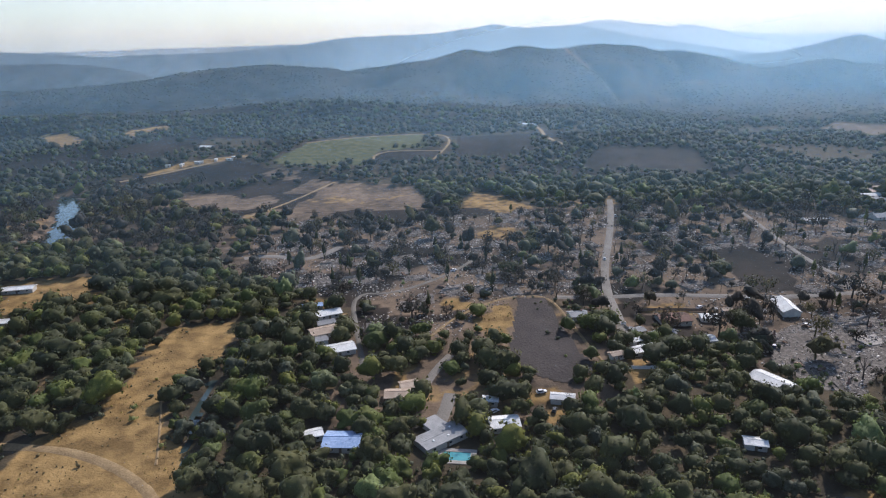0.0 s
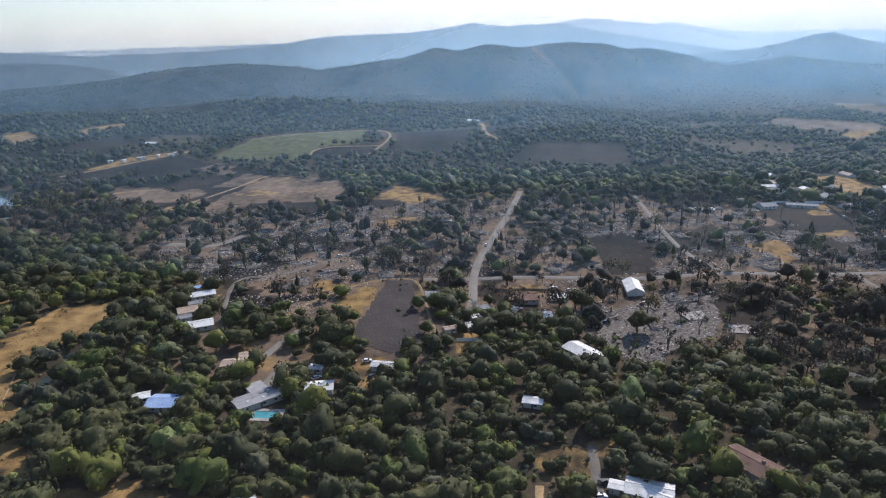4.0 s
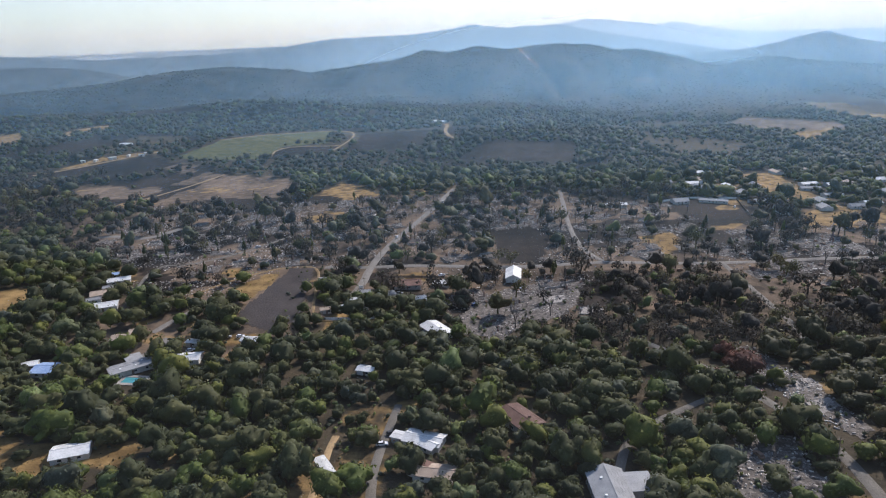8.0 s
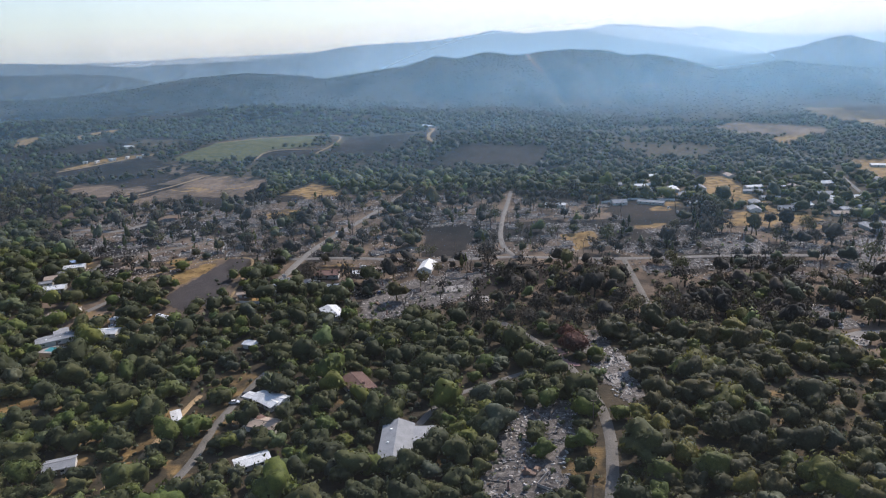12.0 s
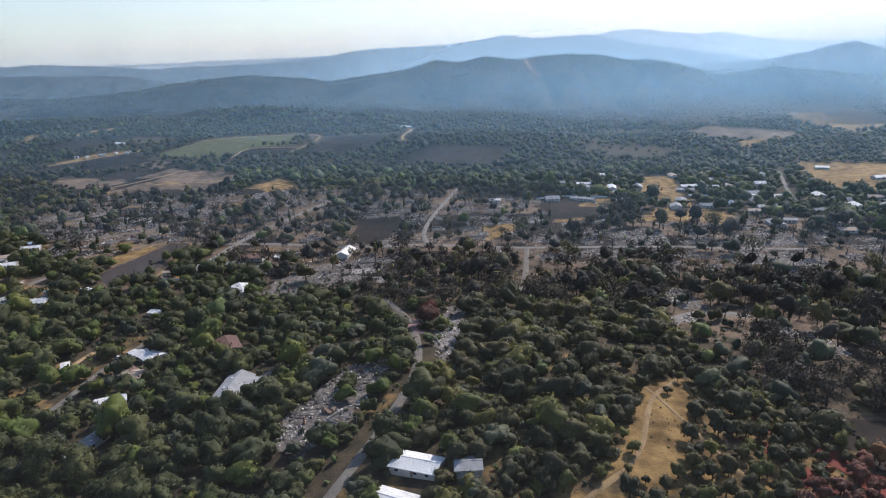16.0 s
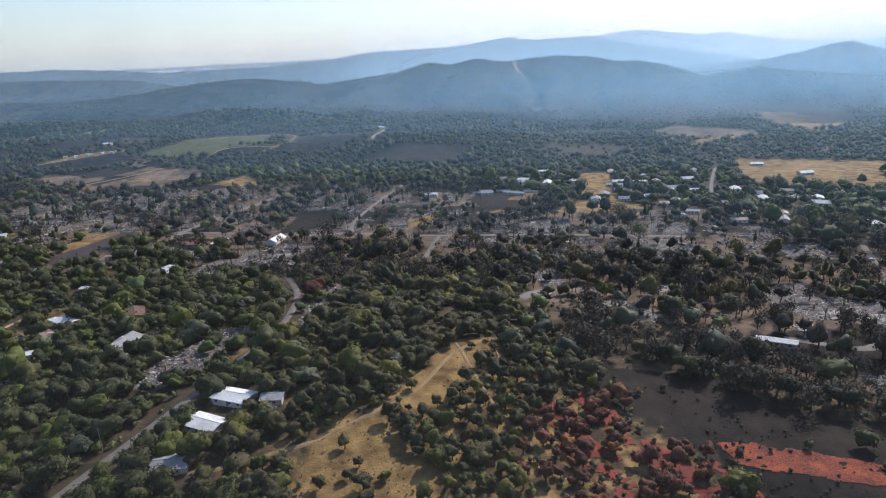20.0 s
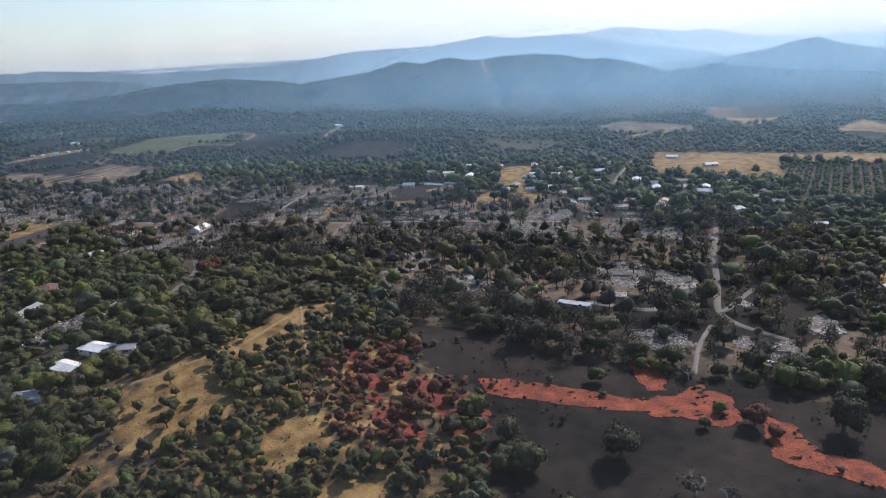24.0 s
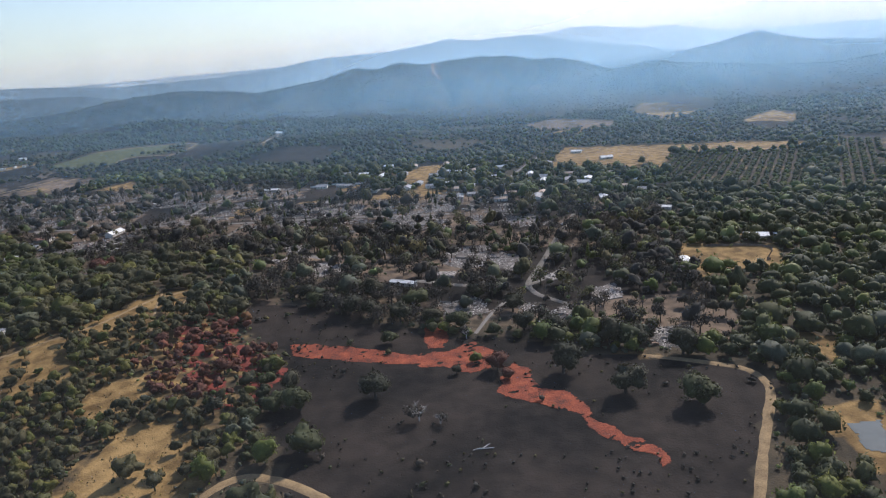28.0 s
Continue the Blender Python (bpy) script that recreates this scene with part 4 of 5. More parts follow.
def house(x, y, length, width, turn, roof="white_roof", label="", height=2.45, pitch=0.24, chimney=False, wing=None, name="house", group=""):
    ob = thing(name, label, name.replace("_", " "), x, y, turn, group)
    rise = pitch * width / 2
    part("wall", gable_walls(length, width, height, rise), "wall", ob)
    for side in (-1, 1):
        part("roof_slope", roof_slope(length, width, height, rise, side), roof, ob)
    part("ridge_cap", block((-length / 2 - 0.5, -0.18, height + rise + 0.14, length / 2 + 0.5, 0.18, height + rise + 0.26)), roof, ob)
    part("door", block((-0.5, -width / 2 - 0.07, 0, 0.5, -width / 2, 2.05)), "door", ob)
    count = max(1, int(length / 5))
    for k in range(count):
        px = -length / 2 + length * (k + 0.5) / count + (1.2 if abs(-length / 2 + length * (k + 0.5) / count) < 1 else 0)
        w = part("window", block((px - 0.75, -width / 2 - 0.06, 0.9, px + 0.75, -width / 2 - 0.003, 2.0)), "trim", ob)
        part("pane", block((px - 0.65, -width / 2 - 0.09, 1.0, px + 0.65, -width / 2 - 0.065, 1.9)), "glass", w)
    if chimney:
        part("chimney", block((length * 0.2, 0.6, height, length * 0.2 + 0.9, 1.4, height + rise + 1.0), bevel=0.06), "brick", ob)
    if roof == "grey_roof" and length > 17:
        for px, py in ((-length * 0.25, -width * 0.2), (length * 0.1, -width * 0.25), (length * 0.3, width * 0.2)):
            zz = height + rise - abs(py) * pitch + 0.2
            part("skylight", block((px - 0.4, py - 0.4, zz - 0.05, px + 0.4, py + 0.4, zz + 0.25), bevel=0.05), "trim", ob)
    if wing:
        wl, ww, ox = wing
        part("wing_wall", block((ox - ww / 2, width / 2, -0.6, ox + ww / 2, width / 2 + wl, height - 0.2)), "wall", ob)
        part("wing_roof", block((ox - ww / 2 - 0.4, width / 2 - 0.6, height - 0.2, ox + ww / 2 + 0.4, width / 2 + wl + 0.4, height + 0.1), bevel=0.08), roof, ob)
    HOUSE_SPOTS.append((x, y, max(length, width) / 2 + 1.0))
    return ob


def between(x1, y1, x2, y2, width, roof, label, name="house", **more):
    """A house whose ridge runs from one spot to another."""
    length = math.hypot(x2 - x1, y2 - y1)
    return house((x1 + x2) / 2, (y1 + y2) / 2, length, width, math.atan2(y2 - y1, x2 - x1), roof, label, name=name, **more)


WHITE, GREY, BROWN = "low house with white sheet-metal roof among trees", "single-storey house with grey shingle roof", "ranch house with dark brown shingle roof"
between(-61, 324, -49, 329, 8, "white_roof", "white-roofed mobile home beside burnt lots", "mobile_home")
between(-60, 301, -47, 307, 9, "tan_roof", "tan-roofed mobile home in trailer park", "mobile_home")
between(-51, 281.5, -37, 286.5, 9, "white_roof", "white-roofed mobile home beside the park lane", "mobile_home")
between(-39, 210.5, -26, 209.5, 10, "blue_roof", "house under a faded blue metal roof")
between(-4, 207.5, 11, 218.5, 9, "grey_roof", "long low house with weathered grey roof by a pool", height=2.6, pitch=0.08, wing=(8, 7, 3))
between(20.5, 220.5, 33.5, 221.5, 8, "white_roof", WHITE)
between(-47, 213, -41, 215, 5, "white_roof", "small white shed beside blue-roofed house", "shed")
between(72.5, 319.5, 81.5, 320.5, 8, "grey_roof", GREY, chimney=True)
between(91.5, 276.5, 106.5, 281.5, 6, "white_roof", "long white-roofed mobile home behind a fence", "mobile_home")
between(119, 318, 135, 319, 11, "brown_roof", BROWN, chimney=True)
between(110, 297, 120, 301, 7, "grey_roof", GREY)
between(130, 294, 139, 295, 7, "white_roof", "white-roofed garage beside parked cars", "garage")
between(194.5, 340.5, 192.5, 322.5, 9, "white_roof", "white metal workshop with open front", "workshop", pitch=0.5)
between(141.5, 257, 151.5, 241, 10, "white_roof", "long white-roofed barn at the edge of the woods", "barn")
between(-19, 242.5, -9, 242.5, 7, "tan_roof", "tan-roofed cottage under tall trees")
between(-255, 372, -238, 375, 7, "white_roof", "white farm building beside dry pasture", "farm_building")
between(-229, 323, -214, 325, 6, "white_roof", "long white farm shed in the trees", "shed")
between(8, 141, 20, 145, 9, "white_roof", "white house beside a bare dirt clearing")
between(137, 146, 150, 141, 8, "white_roof", WHITE)
between(140, 128, 146, 124, 7, "brown_roof", "small cottage with rusty brown roof")
between(175, 160, 184, 146, 10, "brown_roof", BROWN, height=3.4, chimney=True)
between(202, 116, 203, 93, 11, "grey_roof", "large L-shaped house with pale grey roof and skylights", height=3.6, pitch=0.4, wing=(8, 9, -5))
between(141, 125, 154, 122, 7, "tan_roof", "low house with orange-tan roof")
between(139, 145, 148, 138, 6, "white_roof", WHITE, name="mobile_home")
between(281, 49, 296, 45, 9, "white_roof", "house with bright white ribbed roof on the hill road")
between(278, 32, 292, 27, 9, "white_roof", "house with bright white ribbed roof and carport")
between(301, 45, 309, 46, 7, "grey_roof", "small grey-roofed outbuilding in dry grass", "shed")
between(277, 6, 289, 9, 9, "grey_roof", GREY)
between(159, 57, 163, 75, 6, "grey_roof", "long narrow house with pale roof in oak woods")
between(507.5, 131, 523.5, 125, 4.5, "white_roof", "long white trailer standing among burnt lots", "mobile_home")
between(709, 323.5, 720, 319.5, 7, "white_roof", WHITE)
between(750, 224, 766, 221, 11, "white_roof", "white metal barn in an orchard farmyard", "barn")
between(770, 220, 776, 219, 8, "white_roof", "small white farm shed", "shed")
between(826.5, 323.5, 837.5, 317.5, 10, "tan_roof", "farmhouse with pale roof among fruit trees")
between(778, 324, 788, 322, 8, "tan_roof", "farmhouse with tan roof among fruit trees")
between(697, 177, 698, 165, 5, "white_roof", "low pale farm shed beside paddock", "shed")
between(287.5, 493, 305.5, 491, 8, "white_roof", "long white-roofed building behind burnt street")
between(373.5, 506.5, 394.5, 496.5, 7, "grey_roof", "long low grey-roofed building by a dry yard")
between(133, 978, 151, 963, 9, "white_roof", "hillside house at the end of a dirt road")
between(-286, 827, -272, 824, 8, "white_roof", "white estate house among green trees")
between(661.5, 664, 674.5, 660, 9, "white_roof", "white barn beside wheat field", "barn")
between(107, 133, 113, 123, 3.2, "white_roof", "white box trailer on a clay driveway", "trailer", height=2.5, pitch=0.06)
between(76, 95, 85, 99, 7, "grey_roof", "grey-roofed cabin under oak canopy", "cabin")
between(146, 96, 156, 102, 6, "white_roof", "narrow white-roofed cabin in oak woods", "cabin")
between(132, 147, 139, 144, 4, "white_roof", "white camper beside woodland house", "camper", height=2.4, pitch=0.05)
between(112, 202, 119, 200, 5, "white_roof", "white-roofed shed in the trees", "shed")
between(-13, 249, -6, 251, 6, "tan_roof", "tan-roofed shed beside a dirt yard", "shed")
between(49, 238, 58, 236, 5, "white_roof", "white-roofed carport by parked cars", "carport")
between(21, 238, 27, 237, 4, "white_roof", "small white trailer in a dirt yard", "trailer", height=2.4, pitch=0.06)
between(82, 272, 88, 274, 4, "tan_roof", "little tan shed in a fenced yard", "shed")
between(100, 300, 106, 302, 5, "grey_roof", "grey-roofed garage beside narrow yard", "garage")
between(96, 288, 101, 290, 4, "white_roof", "small white garden shed behind a fence", "shed")
between(143, 322, 153, 321, 6, "white_roof", "white-roofed outbuilding by the street", "shed")
between(158, 330, 163, 330, 4, "tan_roof", "tan shed beside workshop yard", "shed")
between(-58, 312, -50, 315, 5, "grey_roof", "grey-roofed annex in trailer park", "mobile_home")
between(-58, 292, -51, 295, 5, "grey_roof", "small grey-roofed trailer home", "mobile_home")
between(-70, 335, -60, 338, 5, "blue_roof", "faded blue-roofed trailer beside burnt lots", "mobile_home")
for px, py, turn, roof, label in ((508, 481, 0.2, "white_roof", "white-roofed home beside dry yards"), (546, 524, 0.1, "grey_roof", "grey-roofed home among green shade trees"), (603, 512, 1.5, "white_roof", "pale-roofed home by the neighbourhood road"),
                                  (640, 468, 0.9, "grey_roof", "grey gabled home at the edge of the fields"), (687, 493, 0.1, "tan_roof", "tan-roofed home among orchard trees"), (568, 572, 0.1, "white_roof", "white-roofed home beside the wheat field"),
                                  (535, 557, 1.6, "tan_roof", "tan-roofed home in a green yard"), (700, 600, 0.2, "white_roof", "white farmhouse behind trees at the wheat field")):
    house(px, py, 15, 9, turn, roof, label, group="homes in the green neighbourhood", pitch=0.36)
r = np.random.default_rng(5)
kinds = (("grey_roof", "weathered grey-roofed home under shade trees"), ("white_roof", "white-roofed home in green neighbourhood"), ("grey_roof", "grey-roofed home in green neighbourhood"), ("tan_roof", "tan-roofed home in green neighbourhood"))
made = 0
for _ in range(4000):
    x, y = r.uniform(330, 740), r.uniform(330, 640)
    px, py = np.array([x]), np.array([y])
    if made < 50 and inside(px, py, SUBURB)[0] and not any_inside(px, py, OPEN + [BARE["town"]])[0] and not from_road(px, py, 9)[0] and clear_of_houses(px, py, 9)[0]:
        roof, label = kinds[made % 4]
        house(x, y, r.uniform(11, 18), r.uniform(7, 10), r.choice([0.1, 1.67, -0.15, 1.45]) + r.normal(0, 0.08), roof, label, group="homes in the green neighbourhood", pitch=r.uniform(0.2, 0.45))
        made += 1
for k in range(7):
    house(-296 + 11 * k + 4 * (k % 3), 744 + 5 * k - 3 * (k % 2), 5.5 + k % 3, 2.6, 0.4 + 1.1 * k, "white_roof", "white camper trailer parked in a row on dry ground", name="camper", group="campers in a row", height=2.4, pitch=0.05)

HOUSE_SPOTS += [(9, 203, 7), (546, -23, 4)]
# Bare pads and walls left in the burnt village.


def fragments(l, w, count, seed):
    """Small broken pieces strewn over a lot, each a tilted slab."""
    q = np.random.default_rng(seed)
    verts, faces = [], []
    for _ in range(count):
        s = q.uniform(0.18, 0.8)
        m = Matrix.Translation((q.normal(0, l * 0.3), q.normal(0, w * 0.3), q.uniform(0.15, 0.6))) @ Euler((q.normal(0, 0.5), q.normal(0, 0.5), q.uniform(0, 6.3))).to_matrix().to_4x4()
        base = len(verts)
        for dz in (-0.12, 0.12):
            for dx, dy in ((-1, -0.5), (1, -0.5), (1, 0.5), (-1, 0.5)):
                verts.append(m @ Vector((dx * s * q.uniform(0.6, 1.1), dy * s * q.uniform(0.5, 1.1), dz)))
        faces += [tuple(base + i for i in f) for f in ((4, 5, 6, 7), (0, 1, 5, 4), (1, 2, 6, 5), (2, 3, 7, 6), (3, 0, 4, 7))]
    return verts, faces


def pad(x, y, length, width, turn, wall=0.0):
    ob = thing("foundation_pad", "pale concrete pad swept with ash", "foundation pad", x, y, turn, "bare pads")
    part("slab", block((-length / 2, -width / 2, -1.2, length / 2, width / 2, 0.45), bevel=0.08), "pad", ob)
    if wall:
        part("retaining_wall", block((-length / 2 - 0.4, -width / 2 - 0.5, -1.5, length / 2 + 0.4, -width / 2 - 0.004, wall), bevel=0.06), "slab", ob, "low block retaining wall")
    debris = part("debris", fragments(length * 0.9, width * 0.9, 46, int(x)), "rubble", ob)
    debris.location.z = 0.3
    tagged(debris, "ash and broken rubble on the slab", kind="stuff")
    HOUSE_SPOTS.append((x, y, max(length, width) / 2))


for row in ((480, 214, 13, 9, 0.5), (449, 179, 13, 10, 0.3), (409, 196, 9, 8, 0.8), (538, 152, 16, 9, -0.15, 1.0), (609, 150, 8, 11, 0.5), (640, 112, 13, 9, 0.4), (662, 60, 12, 8, -0.4),
            (560, 176, 13, 10, 0.2), (586, 178, 11, 9, 0.2), (290, 148, 11, 9, 0.3), (293, 168, 10, 8, 0.2), (215, 290, 14, 10, 0.2), (230, 268, 13, 10, -0.2)):
    pad(*row)


def fence(points, board="wood"):
    """A board fence: posts every 2.4 m and two rails of boards between them."""
    ob = thing("board_fence", "weathered board fence round a yard", "fence", *points[0], group="fences")
    c = course(points, 2.4)
    c = c - c[0]
    gz = ground_z(*points[0])
    post = None
    for k in range(len(c)):
        z = ground_z(c[k][0] + points[0][0], c[k][1] + points[0][1]) - gz
        m = Matrix.Translation((*c[k], z))
        if post is None:
            post = part("post", block((-0.07, -0.07, -0.4, 0.07, 0.07, 1.9)), board, ob).data
        else:
            again("post", post, ob, m)
        if k + 1 < len(c):
            way = c[k + 1] - c[k]
            l = float(np.linalg.norm(way))
            turn = Matrix.Rotation(math.atan2(way[1], way[0]), 4, "Z")
            if k == 0:
                panel = part("panel", block((0.08, -0.02, 0.1, l - 0.08, 0.02, 1.75)), board, ob).data
            else:
                again("panel", panel, ob, m @ turn)


fence([(84, 262), (82, 285), (96, 290)])
fence([(98, 312), (104, 290), (108, 272)], "trim")
fence([(108, 272), (124, 268), (140, 270)])
fence([(112, 330), (130, 332), (150, 332)])
fence([(84, 262), (100, 262), (112, 266)], "trim")
fence([(340, 505), (366, 520), (408, 512)], "trim")
fence([(408, 512), (398, 470), (394, 448)])
fence([(748, 170), (764, 200), (720, 205)])
# Burnt-out lots: a few patterns, copied over the burnt streets.


def bent_sheet(seed):
    """A buckled sheet of roofing."""
    q = np.random.default_rng(seed)
    l, w = q.uniform(1.2, 3.2), q.uniform(0.6, 1.6)
    bm = bmesh.new()
    grid = [[bm.verts.new((l * (i / 4 - 0.5), w * (j / 2 - 0.5), 0.25 + 0.5 * q.random() * (i in (1, 3)) + 0.12 * q.random())) for j in range(3)] for i in range(5)]
    for i in range(4):
        for j in range(2):
            bm.faces.new((grid[i][j], grid[i + 1][j], grid[i + 1][j + 1], grid[i][j + 1]))
    bmesh.ops.solidify(bm, geom=bm.faces[:], thickness=0.06)
    return bm


def ash_bed(l, w, seed):
    q = np.random.default_rng(seed)
    bm = bmesh.new()
    n, m = 9, 7
    grid = [[bm.verts.new((l * (i / (n - 1) - 0.5) * q.uniform(0.94, 1.06), w * (j / (m - 1) - 0.5) * q.uniform(0.94, 1.06),
                           -0.1 if i in (0, n - 1) or j in (0, m - 1) else q.uniform(0.18, 0.85))) for j in range(m)] for i in range(n)]
    for i in range(n - 1):
        for j in range(m - 1):
            bm.faces.new((grid[i][j], grid[i + 1][j], grid[i + 1][j + 1], grid[i][j + 1]))
    return bm


SHEETS = []
for k in range(8):
    probe = part("roof_sheet", bent_sheet(40 + k), "sheet" if k < 6 else "rust", None)
    SHEETS.append(probe.data)
    bpy.data.objects.remove(probe)


def ruin(seed, x, y, turn):
    q = np.random.default_rng(seed)
    l, w = q.uniform(11, 17), q.uniform(8, 12)
    ob = thing("burnt_house", "burnt-down house lot of grey ash, rubble and buckled roofing", "burnt house", x, y, turn, "burnt lots")
    part("foundation", block((-l / 2, -w / 2, -0.5, l / 2, w / 2, 0.14), bevel=0.05), "sooty", ob)
    part("ash_bed", ash_bed(l * 0.9, w * 0.9, seed + 1), "ash", ob)
    debris = part("debris", fragments(l * 1.15, w * 1.15, 72, seed + 2), "rubble", ob)
    tagged(debris, "broken grey and white rubble", kind="stuff")
    for k in range(6):
        tilt = Euler((q.normal(0, 0.12), q.normal(0, 0.12), q.uniform(0, 6.3))).to_matrix().to_4x4()
        again("roof_sheet", SHEETS[int(q.integers(0, 8))], ob, Matrix.Translation((q.normal(0, l * 0.32), q.normal(0, w * 0.32), q.uniform(0.1, 0.5))) @ tilt)
    if seed % 3 == 0:
        part("wall_stub", block((-l / 2, w / 2 - 0.2, 0, l * q.uniform(-0.2, 0.3), w / 2, q.uniform(0.7, 1.5)), bevel=0.05), "slab", ob)
        part("wall_stub", block((-l / 2, -w * 0.2, 0, -l / 2 + 0.2, w / 2 - 0.21, q.uniform(0.6, 1.2)), bevel=0.05), "slab", ob)
    if seed % 2 == 0:
        part("chimney", block((l * 0.3, -0.6, 0, l * 0.3 + 1.1, 0.5, 1.2), (l * 0.3 + 0.2, -0.4, 1.2, l * 0.3 + 0.9, 0.3, q.uniform(2.6, 4.2)), bevel=0.05), "brick", ob)
    return ob


def car(paint, burnt=False, name="car"):
    ob = thing(name, "", "car", 0, 0, z=0)
    v = [(-2.2, -0.88, 0.35), (2.2, -0.88, 0.35), (2.25, -0.85, 0.75), (1.2, -0.86, 0.98), (-2.1, -0.86, 1.0), (-2.25, -0.85, 0.7)]
    bm = bmesh.new()
    a = [bm.verts.new(p) for p in v]
    b = [bm.verts.new((p[0], -p[1], p[2])) for p in v]
    bm.faces.new(a)
    bm.faces.new(b[::-1])
    for i in range(6):
        j = (i + 1) % 6
        bm.faces.new((a[i], b[i], b[j], a[j]))
    bmesh.ops.recalc_face_normals(bm, faces=bm.faces[:])
    bmesh.ops.bevel(bm, geom=bm.edges[:], offset=0.07, segments=2, affect="EDGES")
    part("body", bm, paint, ob)

    def cabin(x0, x1, y, z0, z1, slope):
        return [(x0, -y, z0), (x1, -y, z0), (x1, y, z0), (x0, y, z0), (x0 + slope * 0.6, -y + 0.14, z1), (x1 - slope, -y + 0.14, z1), (x1 - slope, y - 0.14, z1), (x0 + slope * 0.6, y - 0.14, z1)], [(0, 1, 5, 4), (1, 2, 6, 5), (2, 3, 7, 6), (3, 0, 4, 7), (4, 5, 6, 7)]
    part("windows", cabin(-1.9, 1.05, 0.8, 0.97, 1.45, 0.62), "rust" if burnt else "glass", ob)
    part("roof", block((-1.45, -0.68, 1.45, 0.42, 0.68, 1.51), bevel=0.025), paint, ob)
    wheel = bmesh.new()
    bmesh.ops.create_cone(wheel, cap_ends=True, segments=12, radius1=0.34, radius2=0.34, depth=0.24, matrix=Matrix.Rotation(radians(90), 4, "X"))
    first = part("wheel", wheel, "rust" if burnt else "tyre", ob)
    first.location = (1.35, 0.78, 0.34)
    for px, py in ((1.35, -0.78), (-1.35, 0.78), (-1.35, -0.78)):
        again("wheel", first.data, ob, Matrix.Translation((px, py, 0.34)))
    return ob


def laid(x, y, turn, lift=0.0):
    """A pose on the land, turned about z."""
    return Matrix.Translation((x, y, ground_z(x, y) + lift)) @ Matrix.Rotation(turn, 4, "Z")


CARS = {}
for paint in ("white", "silver", "dark", "blue", "red"):
    CARS[paint] = tagged(car("car_" + paint), f"{paint} car parked on dusty ground", group="parked cars")
CARS["burnt"] = tagged(car("rust", True, "burnt_car"), "burnt-out rusty car shell on its rims", "car", "burnt cars")
PARKED = [("white", -8, 243, 0.2), ("silver", 39, 244, 0.3), ("white", 46, 244, 0.2), ("dark", 49, 230, 1.2), ("white", 25, 231, 0.6), ("dark", 140, 287, 0.1), ("white", 146, 288, 0.1), ("dark", 151, 289, 0.2),
          ("blue", 167, 290, 1.0), ("white", 179, 346, 0.4), ("silver", 156, 333, 1.3), ("white", 148, 336, 0.6), ("silver", 194, 311, 0.2), ("dark", 131, 150, 0.4), ("red", 134, 146, 0.3), ("white", 128, 143, 0.1),
          ("blue", 277, 60, 0.8), ("white", 297, 57, 0.2), ("dark", 289, 64, 0.4), ("white", 599, 74, 0.4), ("silver", 597, 70, 0.5), ("white", 612, 269, 1.4), ("white", 625, 280, 0.2), ("silver", 631, 278, 0.2), ("dark", 619, 286, 0.1),
          ("white", 114, 412, 1.3), ("silver", 148, 514, 1.3), ("white", 14, 395, 0.7), ("white", 105, 292, 0.9), ("dark", 101, 306, 1.2), ("silver", 123, 305, 0.2), ("white", 410, 436, 1.2), ("white", 404, 452, 1.2), ("silver", 398, 466, 1.3), ("white", 394, 481, 1.2)]
used = set()
for paint, x, y, turn in PARKED:
    ob = CARS[paint]
    if paint in used:
        ob = copy_thing(ob, laid(x, y, turn, 0.3))
    else:
        ob.matrix_world = laid(x, y, turn, 0.3)
        used.add(paint)
    HOUSE_SPOTS.append((x, y, 2.0))

PATTERNS, burnt_cars = [], 0
LOTS = [BARE["town"], *RUBBLE_LOTS.values(), [(82, 423), (93, 538), (253, 544), (332, 425), (443, 348), (252, 353), (113, 356)], BARE["east_lots"]]
r = np.random.default_rng(9)
x, y, _ = scatter((-140, 30), (720, 560), 19, 3)
x, y = x + r.normal(0, 2, len(x)), y + r.normal(0, 2, len(y))
ok = any_inside(x, y, LOTS) & ~any_inside(x, y, OPEN) & ~from_road(x, y, 6) & clear_of_houses(x, y, 5) & (r.random(len(x)) < 0.86)
for k, (px, py) in enumerate(zip(x[ok], y[ok])):
    turn = r.choice([0.05, 1.6]) + (0.15 if py > 300 else -0.25) + r.normal(0, 0.15)
    if k < 8:
        PATTERNS.append(ruin(k, px, py, turn))
    else:
        copy_thing(PATTERNS[int(r.integers(0, 8))], laid(px, py, turn))
    HOUSE_SPOTS.append((px, py, 5.0))
    if r.random() < 0.3 and burnt_cars < 60:
        cx, cy = px + r.uniform(8, 11) * r.choice([-1, 1]), py + r.normal(0, 4)
        if not from_road(np.array([cx]), np.array([cy]), 1)[0]:
            if burnt_cars:
                copy_thing(CARS["burnt"], laid(cx, cy, r.uniform(0, 6.3), 0.02))
            else:
                CARS["burnt"].matrix_world = laid(cx, cy, 0.4, 0.02)
            burnt_cars += 1

# Small rubble: strewn thinly through the burnt streets, thick on the open lots.


